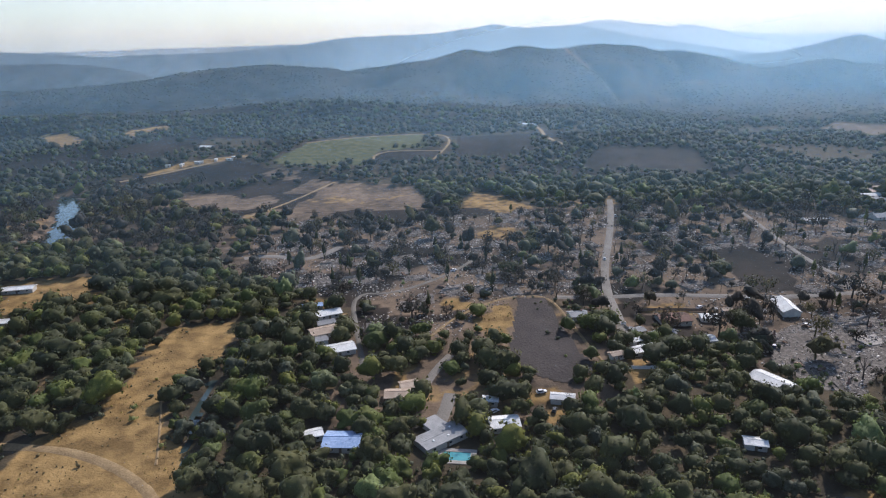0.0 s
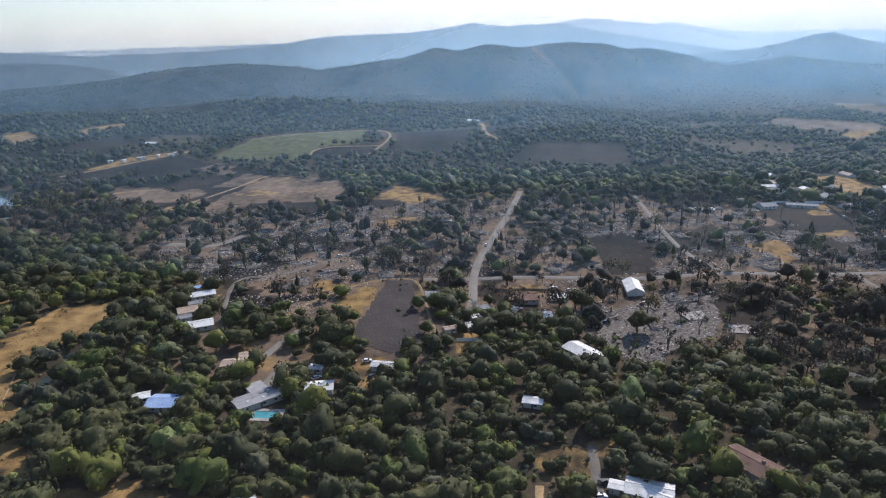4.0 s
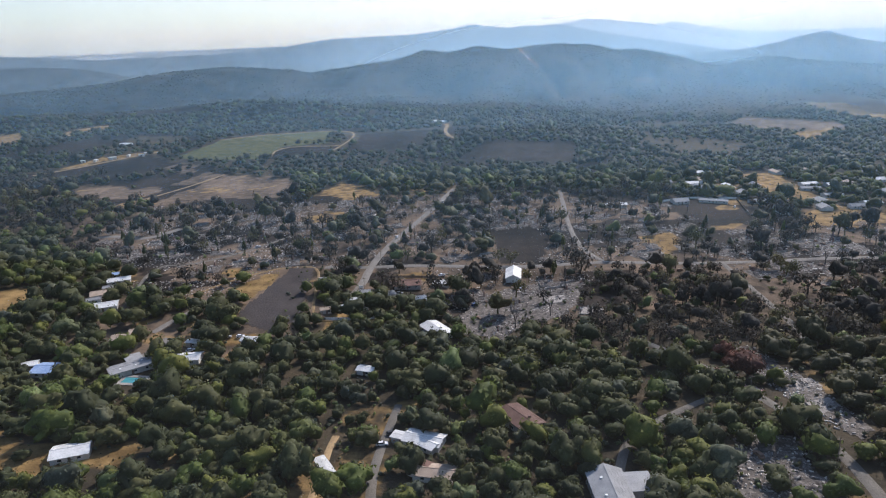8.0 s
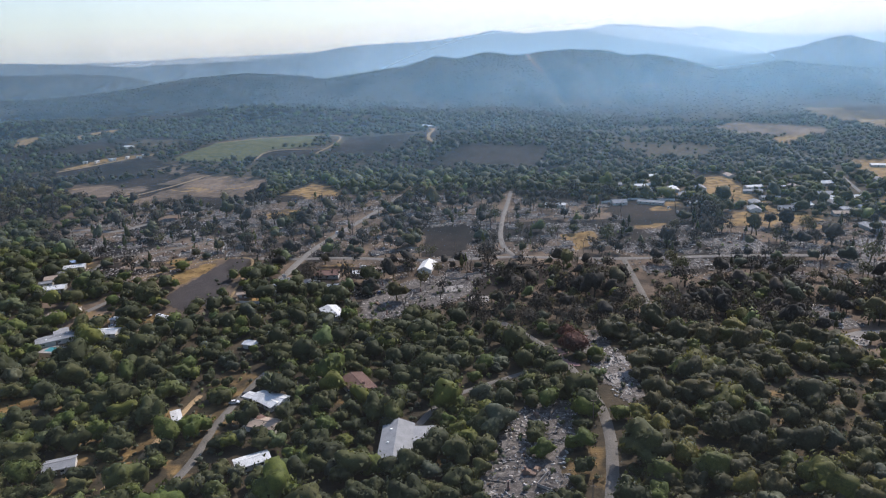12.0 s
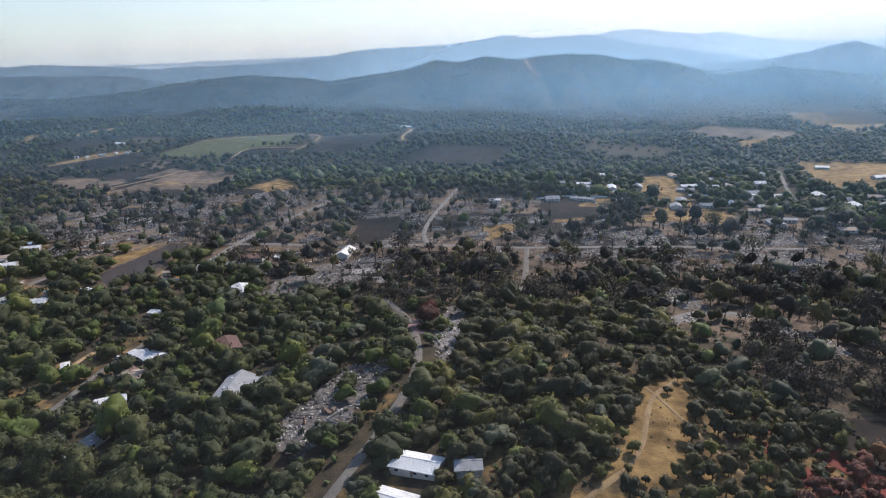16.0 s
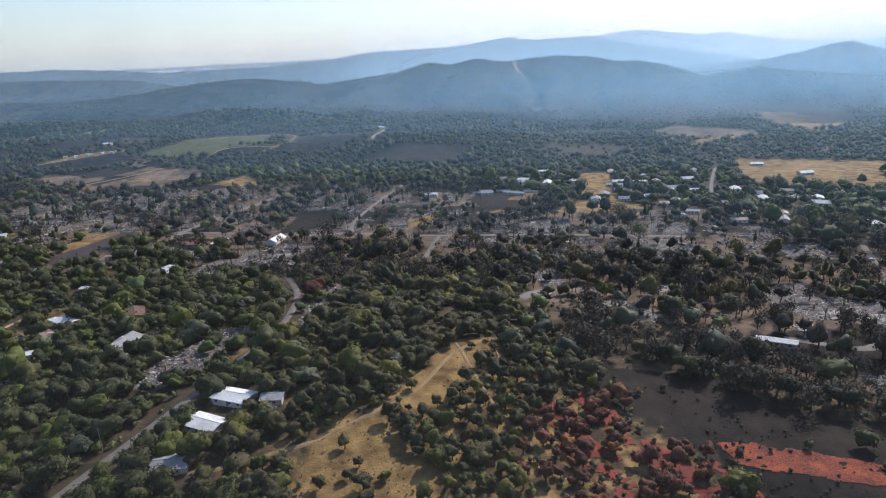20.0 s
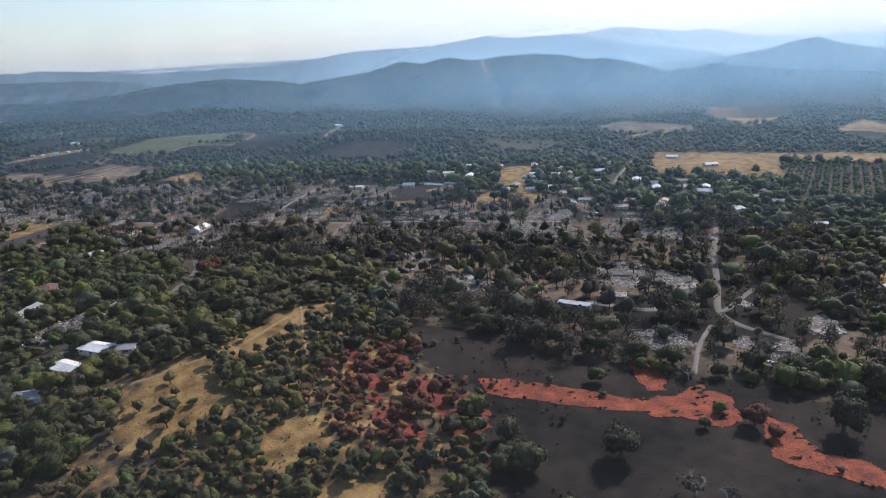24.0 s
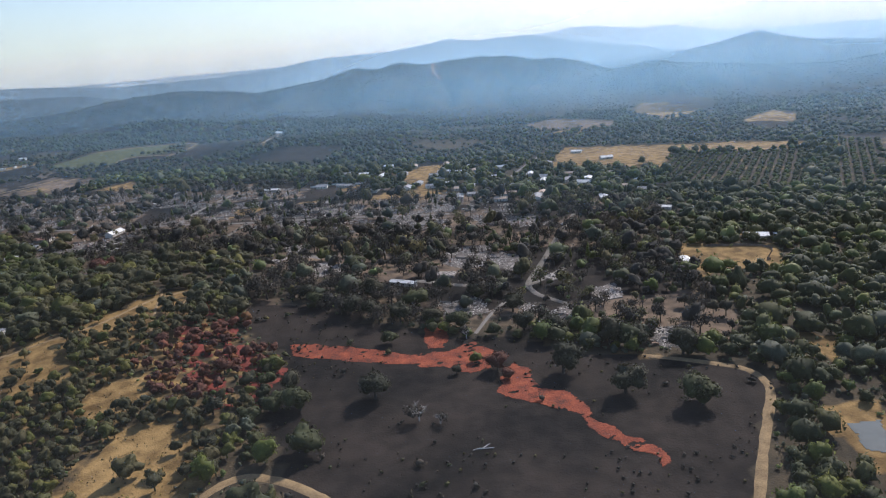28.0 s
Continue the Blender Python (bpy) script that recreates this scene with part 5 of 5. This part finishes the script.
def strew(name, x, y, r, reach, material, label):
    """Broken blocks, one at each spot, as one mesh."""
    n = len(x)
    half = np.stack([r.uniform(0.15, reach, n), r.uniform(0.12, reach * 0.55, n), r.uniform(0.08, 0.32, n)], 1)
    turn = r.choice([0.1, 1.67], n) + r.normal(0, 0.5, n)
    corners = np.array([(i, j, k) for k in (-1, 1) for i, j in ((-1, -1), (1, -1), (1, 1), (-1, 1))], float)
    box = corners[None] * half[:, None] * r.uniform(0.7, 1.1, (n, 8, 1))
    box = np.stack([box[..., 0] * np.cos(turn)[:, None] - box[..., 1] * np.sin(turn)[:, None] + x[:, None], box[..., 0] * np.sin(turn)[:, None] + box[..., 1] * np.cos(turn)[:, None] + y[:, None], box[..., 2] + ground_at(x, y)[:, None] + 0.2], -1)
    sides = np.array([(4, 5, 6, 7), (0, 1, 5, 4), (1, 2, 6, 5), (2, 3, 7, 6), (3, 0, 4, 7)])
    ob = new(name, fill(bpy.data.meshes.new(name), box.reshape(-1, 3), (sides[None] + 8 * np.arange(n)[:, None, None]).reshape(-1, 4)))
    ob.data.materials.append(M[material])
    tagged(ob, label, "rubble", kind="stuff")


x, y, r = scatter((-140, 30), (720, 560), 2.2, 12)
lots = any_inside(x, y, RUBBLE_LOTS.values())
ok = any_inside(x, y, LOTS) & ~lots & ~any_inside(x, y, OPEN) & ~from_road(x, y, 0.5) & (r.random(len(x)) < np.clip((fractal(x, y, 26, 181, 3) - 0.46) * 4.5, 0.015, 0.8))
strew("strewn_rubble", x[ok], y[ok], r, 0.8, "rubble", "small grey rubble strewn over burnt streets")
x, y, r = scatter((220, 40), (700, 400), 1.5, 13)
ok = any_inside(x, y, RUBBLE_LOTS.values()) & ~inside(x, y, RUBBLE_LOTS["south_lot"]) & ~from_road(x, y, 0.5) & (r.random(len(x)) < np.clip((fractal(x, y, 9, 183, 2) - 0.3) * 3, 0.1, 0.85))
strew("lot_rubble", x[ok], y[ok], r, 0.75, "pale_rubble", "thick pale rubble of collapsed houses on ash")
x, y, r = scatter((150, 230), (235, 330), 2.0, 14)
ok = inside(x, y, RUBBLE_LOTS["south_lot"]) & (r.random(len(x)) < np.clip((fractal(x, y, 12, 185, 2) - 0.4) * 4, 0.03, 0.8))
strew("yard_rubble", x[ok], y[ok], r, 0.8, "rubble", "grey rubble heaps on a burnt yard")

# ---- woods ----
OAKS = [crown(100 + k, 26, 700, 0.085, level=2) for k in range(5)]
WOODS = [crown(200 + k, 20, 130, 0.11, level=2) for k in range(10)]
GROVES = [crown(230 + k, 15, 105, 0.125, level=1) for k in range(8)]
MIDDLE = [crown(250 + k, 12, 44, 0.16, level=1) for k in range(10)]
TALL = [crown(300 + k, 14, 150, 0.12, "tall", level=2) for k in range(3)]
FAR = [crown(400 + k, 7, 0, level=-1) for k in range(8)]
SPARSE = [crown(500 + k, 12, 150, 0.14, thin=True) for k in range(4)]


def wood(name, x, y, size, shapes, material, label, seed, sink=0.25, squash=(0.8, 1.4)):
    """Many trees as one mesh, with a tone for each."""
    q = np.random.default_rng(seed)
    z = ground_at(x, y)
    verts, tris, outs, tint, base = [], [], [], [], 0
    for k in range(len(x)):
        v, f, o = shapes[int(q.integers(0, len(shapes)))]
        a = q.uniform(0, 6.3)
        c, s = math.cos(a) * size[k], math.sin(a) * size[k]
        up = size[k] * q.uniform(*squash)
        verts.append(np.stack([v[:, 0] * c - v[:, 1] * s + x[k], v[:, 0] * s + v[:, 1] * c + y[k], (v[:, 2] - sink) * up + z[k]], 1))
        tris.append(f + base)
        outs.append(np.stack([o[:, 0] * math.cos(a) - o[:, 1] * math.sin(a), o[:, 0] * math.sin(a) + o[:, 1] * math.cos(a), o[:, 2]], 1))
        tint.append(np.full(len(v), q.random()))
        base += len(v)
    mesh = fill(bpy.data.meshes.new(name), np.concatenate(verts), np.concatenate(tris))
    mesh.attributes.new("tint", "FLOAT", "POINT").data.foreach_set("value", np.concatenate(tint).astype(np.float32))
    mesh.polygons.foreach_set("use_smooth", np.ones(len(mesh.polygons), bool))
    mesh.normals_split_custom_set_from_vertices(np.concatenate(outs).astype(np.float32))
    mesh.materials.append(M[material])
    return tagged(new(name, mesh), label, "trees", kind="stuff")


def single_trees(name, spots, crowns, trunks, leaf, bark, label, category, group):
    """Trees as things: a trunk with limbs and a crown, from a few patterns."""
    patterns = []
    for k, (px, py, size) in enumerate(spots):
        kind = k % len(crowns)
        m = Matrix.Translation((px, py, ground_z(px, py))) @ Matrix.Rotation(2.4 * k, 4, "Z")
        if k < len(crowns):
            ob = new(name)
            tagged(ob, label, category, group)
            again("trunk", mesh_of("trunk", trunks[kind], bark), ob)
            mesh = mesh_of("crown", crowns[kind], leaf)
            mesh.attributes.new("tint", "FLOAT", "POINT").data.foreach_set("value", np.full(len(mesh.vertices), (0.2 + 0.15 * k) % 1, np.float32))
            again("crown", mesh, ob)
            ob.scale = (size, size, size)
            ob.location, ob.rotation_euler = m.translation, (0, 0, 2.4 * k)
            patterns.append(ob)
        else:
            ob = copy_thing(patterns[kind], m)
            ob.scale = (size, size, size * (0.9 + 0.25 * ((k * 0.37) % 1)))


# Near woods, by what the fire left.
x, y, r = scatter((-420, -120), (1000, 660), 6.7, 21)
size = np.clip(4.3 * np.exp(r.normal(0, 0.3, len(x))), 2.0, 8.2)
burn = inside(x, y, SCORCHED)
town = any_inside(x, y, [BARE["town"], *RUBBLE_LOTS.values(), BARE["east_lots"]])
yards = any_inside(x, y, [BARE["yards"], BARE["west_yards"]])
suburb = inside(x, y, SUBURB)
knoll = np.exp(-(((x - 400) / 75) ** 2) - ((y + 10) / 100) ** 2) > 0.4
clump = fractal(x, y, 45, 131, 3)
chance = np.where(town, 0.31, np.where(burn, np.where((y > 270) & (x < 560), 0.42, 0.74), np.where(suburb, 0.75, 1.0)))
chance = np.where(knoll, 0.12, chance) * np.where(town, np.clip((clump - 0.28) * 4.5, 0.3, 1.6), np.clip((clump - 0.3) * 5.5, np.where(x < 285, 0.78, 0.5), 1.15))
chance = np.where(any_inside(x, y, OPEN), 0.004, np.where(any_inside(x, y, RUBBLE_LOTS.values()) | any_inside(x, y + 9, RUBBLE_LOTS.values()), 0.09, np.where(yards, 0.8 * chance, np.where(inside(x, y, BARE["village"]), 0.8 * chance, chance))))
YARDS = [DRY[k] for k in ("yard_1", "yard_2", "yard_3", "yard_4", "suburb_strip", "long_yard", "dry_lots", "dry_lot_2", "street_yard", "wheat", "paddock")]
chance = np.where(any_inside(x, y + 11, YARDS), 0.25 * chance, chance)
size = np.where(knoll, size * 0.7, np.where(town, size * 0.95, size))
grove = any_inside(x, y, [DRY["knoll_top"], DRY["knoll_slope"], DRY["knoll_foot"], DRY["knoll_glade"]])
chance = np.where(grove, 0.05, chance)
ORCHARD = [[(775, 593), (926, 569), (845, 365), (739, 423)], [(986, 635), (1031, 608), (892, 326), (871, 357)]]
chance = np.where(any_inside(x, y, ORCHARD), 0, chance)
brush = inside(x, y, BARE["left_brush"])
chance = np.where(brush, chance * 0.5, chance)
burn |= brush
ok = (r.random(len(x)) < chance) & ~from_road(x, y, 3.0) & clear_of_houses(x, y, 0.2)
x, y, size, burn, town, knoll, suburb = (a[ok] for a in (x, y, size, burn, town, knoll, suburb))
red = np.exp(-(((x - 432) / 38) ** 2) - ((y - 26) / 42) ** 2) + np.exp(-(((x - 272) / 18) ** 2) - ((y - 190) / 16) ** 2) > 0.5
red &= r.random(len(x)) < 0.9
pick = r.random(len(x))
dead = (burn & (pick < np.where(town, 0.9, 0.78))) & ~red
pale = ~dead & ~red & (pick > 0.91)
live = ~dead & ~pale & ~red
ahead = y + 0.43 * x
near = np.zeros(len(x), bool)
rank = np.argsort(np.where(live, ahead, 1e9))[:300]
near[rank[live[rank]]] = True
rank = np.argsort(np.where(dead, ahead, 1e9))[:240]
near[rank[dead[rank]]] = True
TRUNKS = [trunk(600 + k) for k in range(5)]
BARE_TRUNKS = [trunk(700 + k, 1.25, 0.6, 5, 0.06, 6) for k in range(4)]
single_trees("oak_tree", [(a, b, c) for a, b, c in zip(x[live & near], y[live & near], size[live & near])], OAKS, TRUNKS, "oak", "bark", "spreading dark green oak on dry slope", "tree", "oaks")
single_trees("scorched_tree", [(a, b, c) for a, b, c in zip(x[dead & near], y[dead & near], size[dead & near])], SPARSE, BARE_TRUNKS, "scorch", "char", "fire-scorched tree with charred limbs and thin brown leaves", "tree", "scorched trees")
single_trees("stained_tree", [(a, b, c) for a, b, c in zip(x[red], y[red], size[red])], OAKS[:3], TRUNKS[:3], "red", "bark", "oak stained rust-red by fire retardant", "tree", "stained trees")
flank = live & ~near & (x > 285) & (x < 470) & (y < 240)
wood("flank_woods", x[flank], y[flank], size[flank], WOODS, "knoll", "dense olive-brown oak woods on the knoll's flank", 48)
live &= ~flank
rest = live & ~near & (ahead < 215)
wood("oak_woods", x[rest], y[rest], size[rest], WOODS, "oak", "dense dark green oak woodland in the valley", 31)
rest = live & ~near & (ahead >= 215) & (ahead < 370)
wood("oak_groves", x[rest], y[rest], size[rest], GROVES, "oak", "dark green oak groves below the burnt town", 50)
rest = live & ~near & (ahead >= 370)
wood("town_woods", x[rest], y[rest], size[rest], MIDDLE, "oak", "green oaks and shade trees round the town", 38)
rest = pale & (ahead < 290)
wood("pale_near_woods", x[rest], y[rest], size[rest] * 0.85, WOODS, "olive", "pale grey-green pines and willows near the creek", 42, squash=(1.0, 1.4))
pale &= ahead >= 290
wood("pale_woods", x[pale], y[pale], size[pale], MIDDLE, "olive", "pale grey-green pines and willows among oaks", 32, squash=(1.0, 1.4))
rest = dead & ~near
wood("scorched_woods", x[rest], y[rest], size[rest], [join([SPARSE[k % 4] if k < 5 else MIDDLE[k], trunk(720 + k, 1.25, 0.6, 4, 0.06, 1)]) for k in range(8)], "scorch", "fire-scorched dark brown trees around burnt lots", 33, sink=0.0, squash=(0.9, 1.5))
# The knoll's small upright oaks.
kx, ky, r = scatter((285, -140), (480, 125), 4.9, 27)
inner = np.exp(-(((kx - 400) / 80) ** 2) - ((ky + 5) / 105) ** 2)
ok = (inner > 0.3) & (r.random(len(kx)) < np.where(abs(kx - 402 + 0.25 * ky) < 48, 0.86, 0.5)) & ~any_inside(kx, ky, [*BURNT.values(), DRY["knoll_slope"], DRY["knoll_foot"], DRY["knoll_glade"], DRY["knoll_top"]]) & ~from_road(kx, ky, 0.8) & clear_of_houses(kx, ky, 0.6)
ok |= any_inside(kx, ky, [DRY["knoll_foot"], DRY["knoll_slope"], DRY["knoll_top"]]) & (r.random(len(kx)) < 0.06)
ksize = r.uniform(1.6, 3.3, len(kx))
kred = ok & (np.exp(-(((kx - 434) / 40) ** 2) - ((ky - 26) / 46) ** 2) > 0.45)
ok &= ~kred
kred &= r.random(len(kx)) < 0.55
wood("knoll_oaks", kx[ok], ky[ok], ksize[ok], [join([WOODS[k], TRUNKS[k % 5]]) for k in range(6)], "knoll", "young upright oaks over dry grass on a knoll", 39, sink=0.0, squash=(1.1, 1.6))
wood("stained_oaks", kx[kred], ky[kred], ksize[kred], [join([WOODS[k], TRUNKS[k % 5]]) for k in range(6)], "red", "young oaks stained red-brown by retardant", 40, sink=0.0, squash=(1.0, 1.4))
# Tall dark evergreens that stand above the burnt streets.
px, py, r = scatter((-130, 180), (700, 560), 13, 29)
ok = any_inside(px, py, [BARE["town"], BARE["village"], BARE["east_lots"], SUBURB]) & (r.random(len(px)) < 0.17 * np.clip((fractal(px, py, 60, 161, 2) - 0.3) * 5, 0.1, 1.6)) & ~from_road(px, py, 2) & clear_of_houses(px, py, 0.5) & ~any_inside(px, py, OPEN)
wood("town_evergreens", px[ok], py[ok], r.uniform(2.6, 4.4, ok.sum()), [join([TALL[k % 3], TRUNKS[k]]) for k in range(5)], "oak", "tall dark evergreens standing over burnt streets", 44, sink=0.0, squash=(0.8, 1.25))
# Singed low brush over the burnt meadow.
px, py, r = scatter((415, -140), (705, 110), 4.2, 30)
ok = inside(px, py, BURNT["black_meadow"]) & (r.random(len(px)) < np.clip((fractal(px, py, 26, 171, 3) - 0.42) * 2.6, 0.015, 0.5))
wood("singed_brush", px[ok], py[ok], r.uniform(0.35, 1.1, ok.sum()) * np.where(r.random(ok.sum()) < 0.06, 2.2, 1), [crown(920 + k, 6, 26, 0.26, level=0) for k in range(4)], "scorch", "singed low brush and blackened tufts on burnt meadow", 45, sink=0.3)
# Woods that go on under the line of flight.
px, py = np.meshgrid(np.arange(-420, 800, 9.0), np.arange(-420, 560, 9.0))
r = np.random.default_rng(47)
px, py = (px + r.uniform(-4, 4, px.shape)).ravel(), (py + r.uniform(-4, 4, py.shape)).ravel()
ok = (py + 0.43 * px < 95) & (py + 0.43 * px > -170) & (r.random(len(px)) < np.clip((fractal(px, py, 70, 191, 3) - 0.3) * 4, 0.1, 0.95)) & ~any_inside(px, py, OPEN) & ~from_road(px, py, 3)
wood("lower_woods", px[ok], py[ok], r.uniform(3.2, 6.2, ok.sum()), [crown(970 + k, 10, 14, 0.25, level=0) for k in range(4)], "oak", "oak woodland going on below the line of flight", 46)
# Charred snags, bare of leaves, in the burnt streets.
sx, sy, r = scatter((-140, 60), (700, 570), 15, 28)
ok = inside(sx, sy, SCORCHED) & (r.random(len(sx)) < 0.2) & ~from_road(sx, sy, 1) & ~any_inside(sx, sy, OPEN)
wood("charred_snags", sx[ok], sy[ok], r.uniform(3.0, 5.5, ok.sum()), [trunk(730 + k, 1.35, 0.5, 4, 0.06, 3) for k in range(4)], "char", "bare charred trunks left standing in burnt lots", 41, sink=0.0, squash=(0.9, 1.5))
# Far woods: the belt behind the town, then the hills.
x, y, r = scatter((-900, 560), (1500, 1150), 8.2, 22)
density = np.clip((fractal(x * 0.45, y, 70, 141, 4) - np.where(x > 330, 0.33, 0.34)) * 7, 0.05, 1.0)
density = np.where((y < 740) | ((x < 380) & (y > 900)), np.maximum(density, 0.78), density)
ok = (r.random(len(x)) < density) & ~any_inside(x, y, OPEN) & ~from_road(x, y, 5) & clear_of_houses(x, y, 1) & ~any_inside(x, y, ORCHARD) & (y > 655)
brush = inside(x, y, BARE["left_brush"])
ok &= ~brush | (r.random(len(x)) < 0.45)
some = ok & brush
wood("brush_trees", x[some], y[some], r.uniform(2.5, 4.5, some.sum()), MIDDLE, "scorch", "dark singed trees scattered over burnt brushland", 43)
ok &= ~brush
wood("valley_woods", x[ok], y[ok], 4.3 * np.exp(r.normal(0, 0.26, ok.sum())), [crown(800 + k, 9, 14, 0.22, level=-1) for k in range(8)], "valley", "belt of tall dark green trees behind the town", 34)
x, y, r = scatter((-1600, 1150), (2100, 2500), 10.3, 23)
spur = np.abs(fractal(x + 90 * (fractal(x, y, 420, 11) - 0.5), y * 0.45, 230, 21) - 0.5) * 2
density = np.clip((fractal(x, y, 130, 151, 4) - 0.36) * 6, 0.3, 0.95) * np.clip(1.6 - 2.0 * spur, 0.4, 1.3) * np.where(y < 2050, 1, 0.45)
ok = (r.random(len(x)) < density) & ~any_inside(x, y, OPEN)
wood("hill_woods", x[ok], y[ok], r.uniform(2.6, 5.2, ok.sum()), FAR, "hill", "dark chaparral and burnt oaks on hazy hills", 35, squash=(0.4, 0.75))

# Undergrowth between the trees, and orchard rows.
x, y, r = scatter((-300, -120), (800, 420), 5.2, 24)
ok = ~any_inside(x, y, [*BURNT.values(), WATER, CREEK]) & ~from_road(x, y, 0.8) & clear_of_houses(x, y, -1) & (r.random(len(x)) < np.where(any_inside(x, y, [*DRY.values(), *BARE.values()]), 0.06, 0.5))
wood("undergrowth", x[ok], y[ok], r.uniform(0.8, 2.0, ok.sum()), [crown(900 + k, 6, 10, 0.36, level=-1) for k in range(4)], "olive", "grey-green bushes and dry scrub between trees", 36, sink=0.35)
x, y, r = scatter((-170, -120), (760, 420), 2.6, 25)
ok = any_inside(x, y, [DRY[k] for k in ("meadow", "knoll_top", "knoll_slope", "knoll_foot", "knoll_glade", "right_grass", "left_pasture", "clearing", "dry_triangle", "back_yard")]) & ~from_road(x, y, 0.3) & (r.random(len(x)) < np.clip((fractal(x, y, 14, 201, 3) - 0.4) * 3, 0.02, 0.6))
wood("straw_tufts", x[ok], y[ok], r.uniform(0.2, 0.6, ok.sum()) * np.where(r.random(ok.sum()) < 0.05, 2.2, 1), [crown(990 + k, 5, 3, 0.4, level=-1) for k in range(4)], "straw", "low dry weeds and straw tufts in open grass", 49, sink=0.35)
rows_x, rows_y = [], []
for a in np.arange(700, 1060, 9.5):
    for b in np.arange(320, 640, 7.0):
        px, py = a + (b - 400) * 0.42, b
        rows_x.append(px), rows_y.append(py)
x, y = np.array(rows_x), np.array(rows_y)
ok = any_inside(x, y, ORCHARD)
wood("orchard", x[ok], y[ok], np.full(ok.sum(), 3.5), [crown(950 + k, 10, 40, 0.2, level=1) for k in range(4)], "oak", "orchard of round trees planted in straight rows", 37)

# ---- lone trees, posts and leftovers ----
LONE = [(492, 84, 7.0), (506, 80, 6.5), (522, 76, 7.0), (541, 72, 6.0), (556, 70, 6.5), (590, 66, 6.0), (606, 60, 6.8), (644, 44, 6.5), (664, 34, 7.0), (470, 95, 6.0), (460, 105, 5.5), (560, 112, 5.5), (584, 92, 6.5), (500, 108, 6.5),
        (493, -15, 7.0), (524, -5, 7.2), (607, 17, 8.0), (632, -2, 8.0), (632, 48, 7.5), (661, -12, 8.5), (558, 18, 2.6), (456, -20, 4.5), (465, -44, 4.0), (483, 2, 5.0), (49, 383, 6.0), (74, 447, 6.5),
        (67, 429, 6.5), (176, 379, 6.0), (81, 303, 6.5), (85, 346, 5.0), (158, 306, 8.0), (302, 404, 4.5), (426, 477, 7.0), (435, 493, 7.0), (430, 459, 6.0)]
MEADOW = [spot for spot in LONE if spot[0] > 450 and spot[1] < 120]
single_trees("meadow_oak", MEADOW, OAKS, TRUNKS, "singed", "char", "dark singed oak standing on burnt meadow", "tree", "meadow oaks")
single_trees("lone_tree", [spot for spot in LONE if spot not in MEADOW], OAKS, TRUNKS, "oak", "bark", "broad green oak standing alone on open ground", "tree", "lone oaks")
single_trees("red_tree", [(577, 21, 5.5), (582, 13, 3.2)], OAKS[:1], TRUNKS[:1], "red", "bark", "dark oak stained red beside retardant strip", "tree", "stained oaks")
single_trees("cypress", [(78, 261, 2.6), (-34, 294, 2.8), (73, 461, 3.2), (80, 440, 3.2), (68, 440, 3.0), (208, 456, 3.4), (217, 462, 3.4), (227, 451, 3.2), (125, 270, 3.0), (116, 264, 2.6)], TALL, TRUNKS, "oak", "bark", "tall narrow dark evergreen beside houses", "tree", "cypresses")
single_trees("bleached_tree", [(546, -23, 5.0), (555, -25, 3.4), (560, 56, 4.0)], SPARSE[:1], [trunk(760, 1.1, 0.8, 7, 0.05, 9)], "scorch", "chalk", "dead tree burnt white, branches collapsed", "tree", "bleached trees")
log = thing("fallen_branch", "forked bleached branch lying on burnt meadow", "branch", 574, -43)
v, f, _ = join([limb((-3.2, 0, 0.25), (3.4, 0.5, 0.3), 0.24, 0.16), limb((-1.2, 0.1, 0.3), (1.6, 3.2, 0.3), 0.18, 0.07), limb((-3.0, 0, 0.25), (-4.6, -0.9, 0.25), 0.16, 0.08)])
part("limb", (v.tolist(), f.tolist()), "chalk", log)


def pole(x, y, turn):
    ob = thing("utility_pole", "weathered wooden utility pole beside the street", "utility pole", x, y, turn, "utility poles")
    v, f, _ = limb((0, 0, -0.5), (0, 0, 10.5), 0.17, 0.12, 7)
    part("post", (v.tolist(), f.tolist()), "wood", ob)
    part("crossarm", block((-1.2, -0.06, 9.6, 1.2, 0.06, 9.75)), "wood", ob)
    return ob


first = None
for name, every, off in (("cross_street", 11, 5.5), ("main_street", 12, -6), ("hill_road", 12, 5), ("village_street", 12, 5.5), ("second_street", 14, 5)):
    c = COURSES[name]
    for k in range(2, len(c) - 1, every):
        way = c[k + 1] - c[k]
        way = way / np.linalg.norm(way)
        px, py = c[k] + off * np.array([-way[1], way[0]])
        turn = math.atan2(way[1], way[0]) + math.pi / 2
        if first is None:
            first = pole(px, py, turn)
        else:
            copy_thing(first, laid(px, py, turn))

# The swimming pool behind the long grey house.
pool = thing("swimming_pool", "turquoise swimming pool with pale concrete deck", "swimming pool", 9, 203, -0.15)
part("deck", block((-7, -4.5, -0.4, 7, -2.6, 0.35), (-7, 2.6, -0.4, 7, 4.5, 0.35), (-7, -2.6, -0.4, -5, 2.6, 0.35), (5, -2.6, -0.4, 7, 2.6, 0.35)), "slab", pool)
part("water", block((-5, -2.6, -0.3, 5, 2.6, 0.2)), "pool_water", pool)
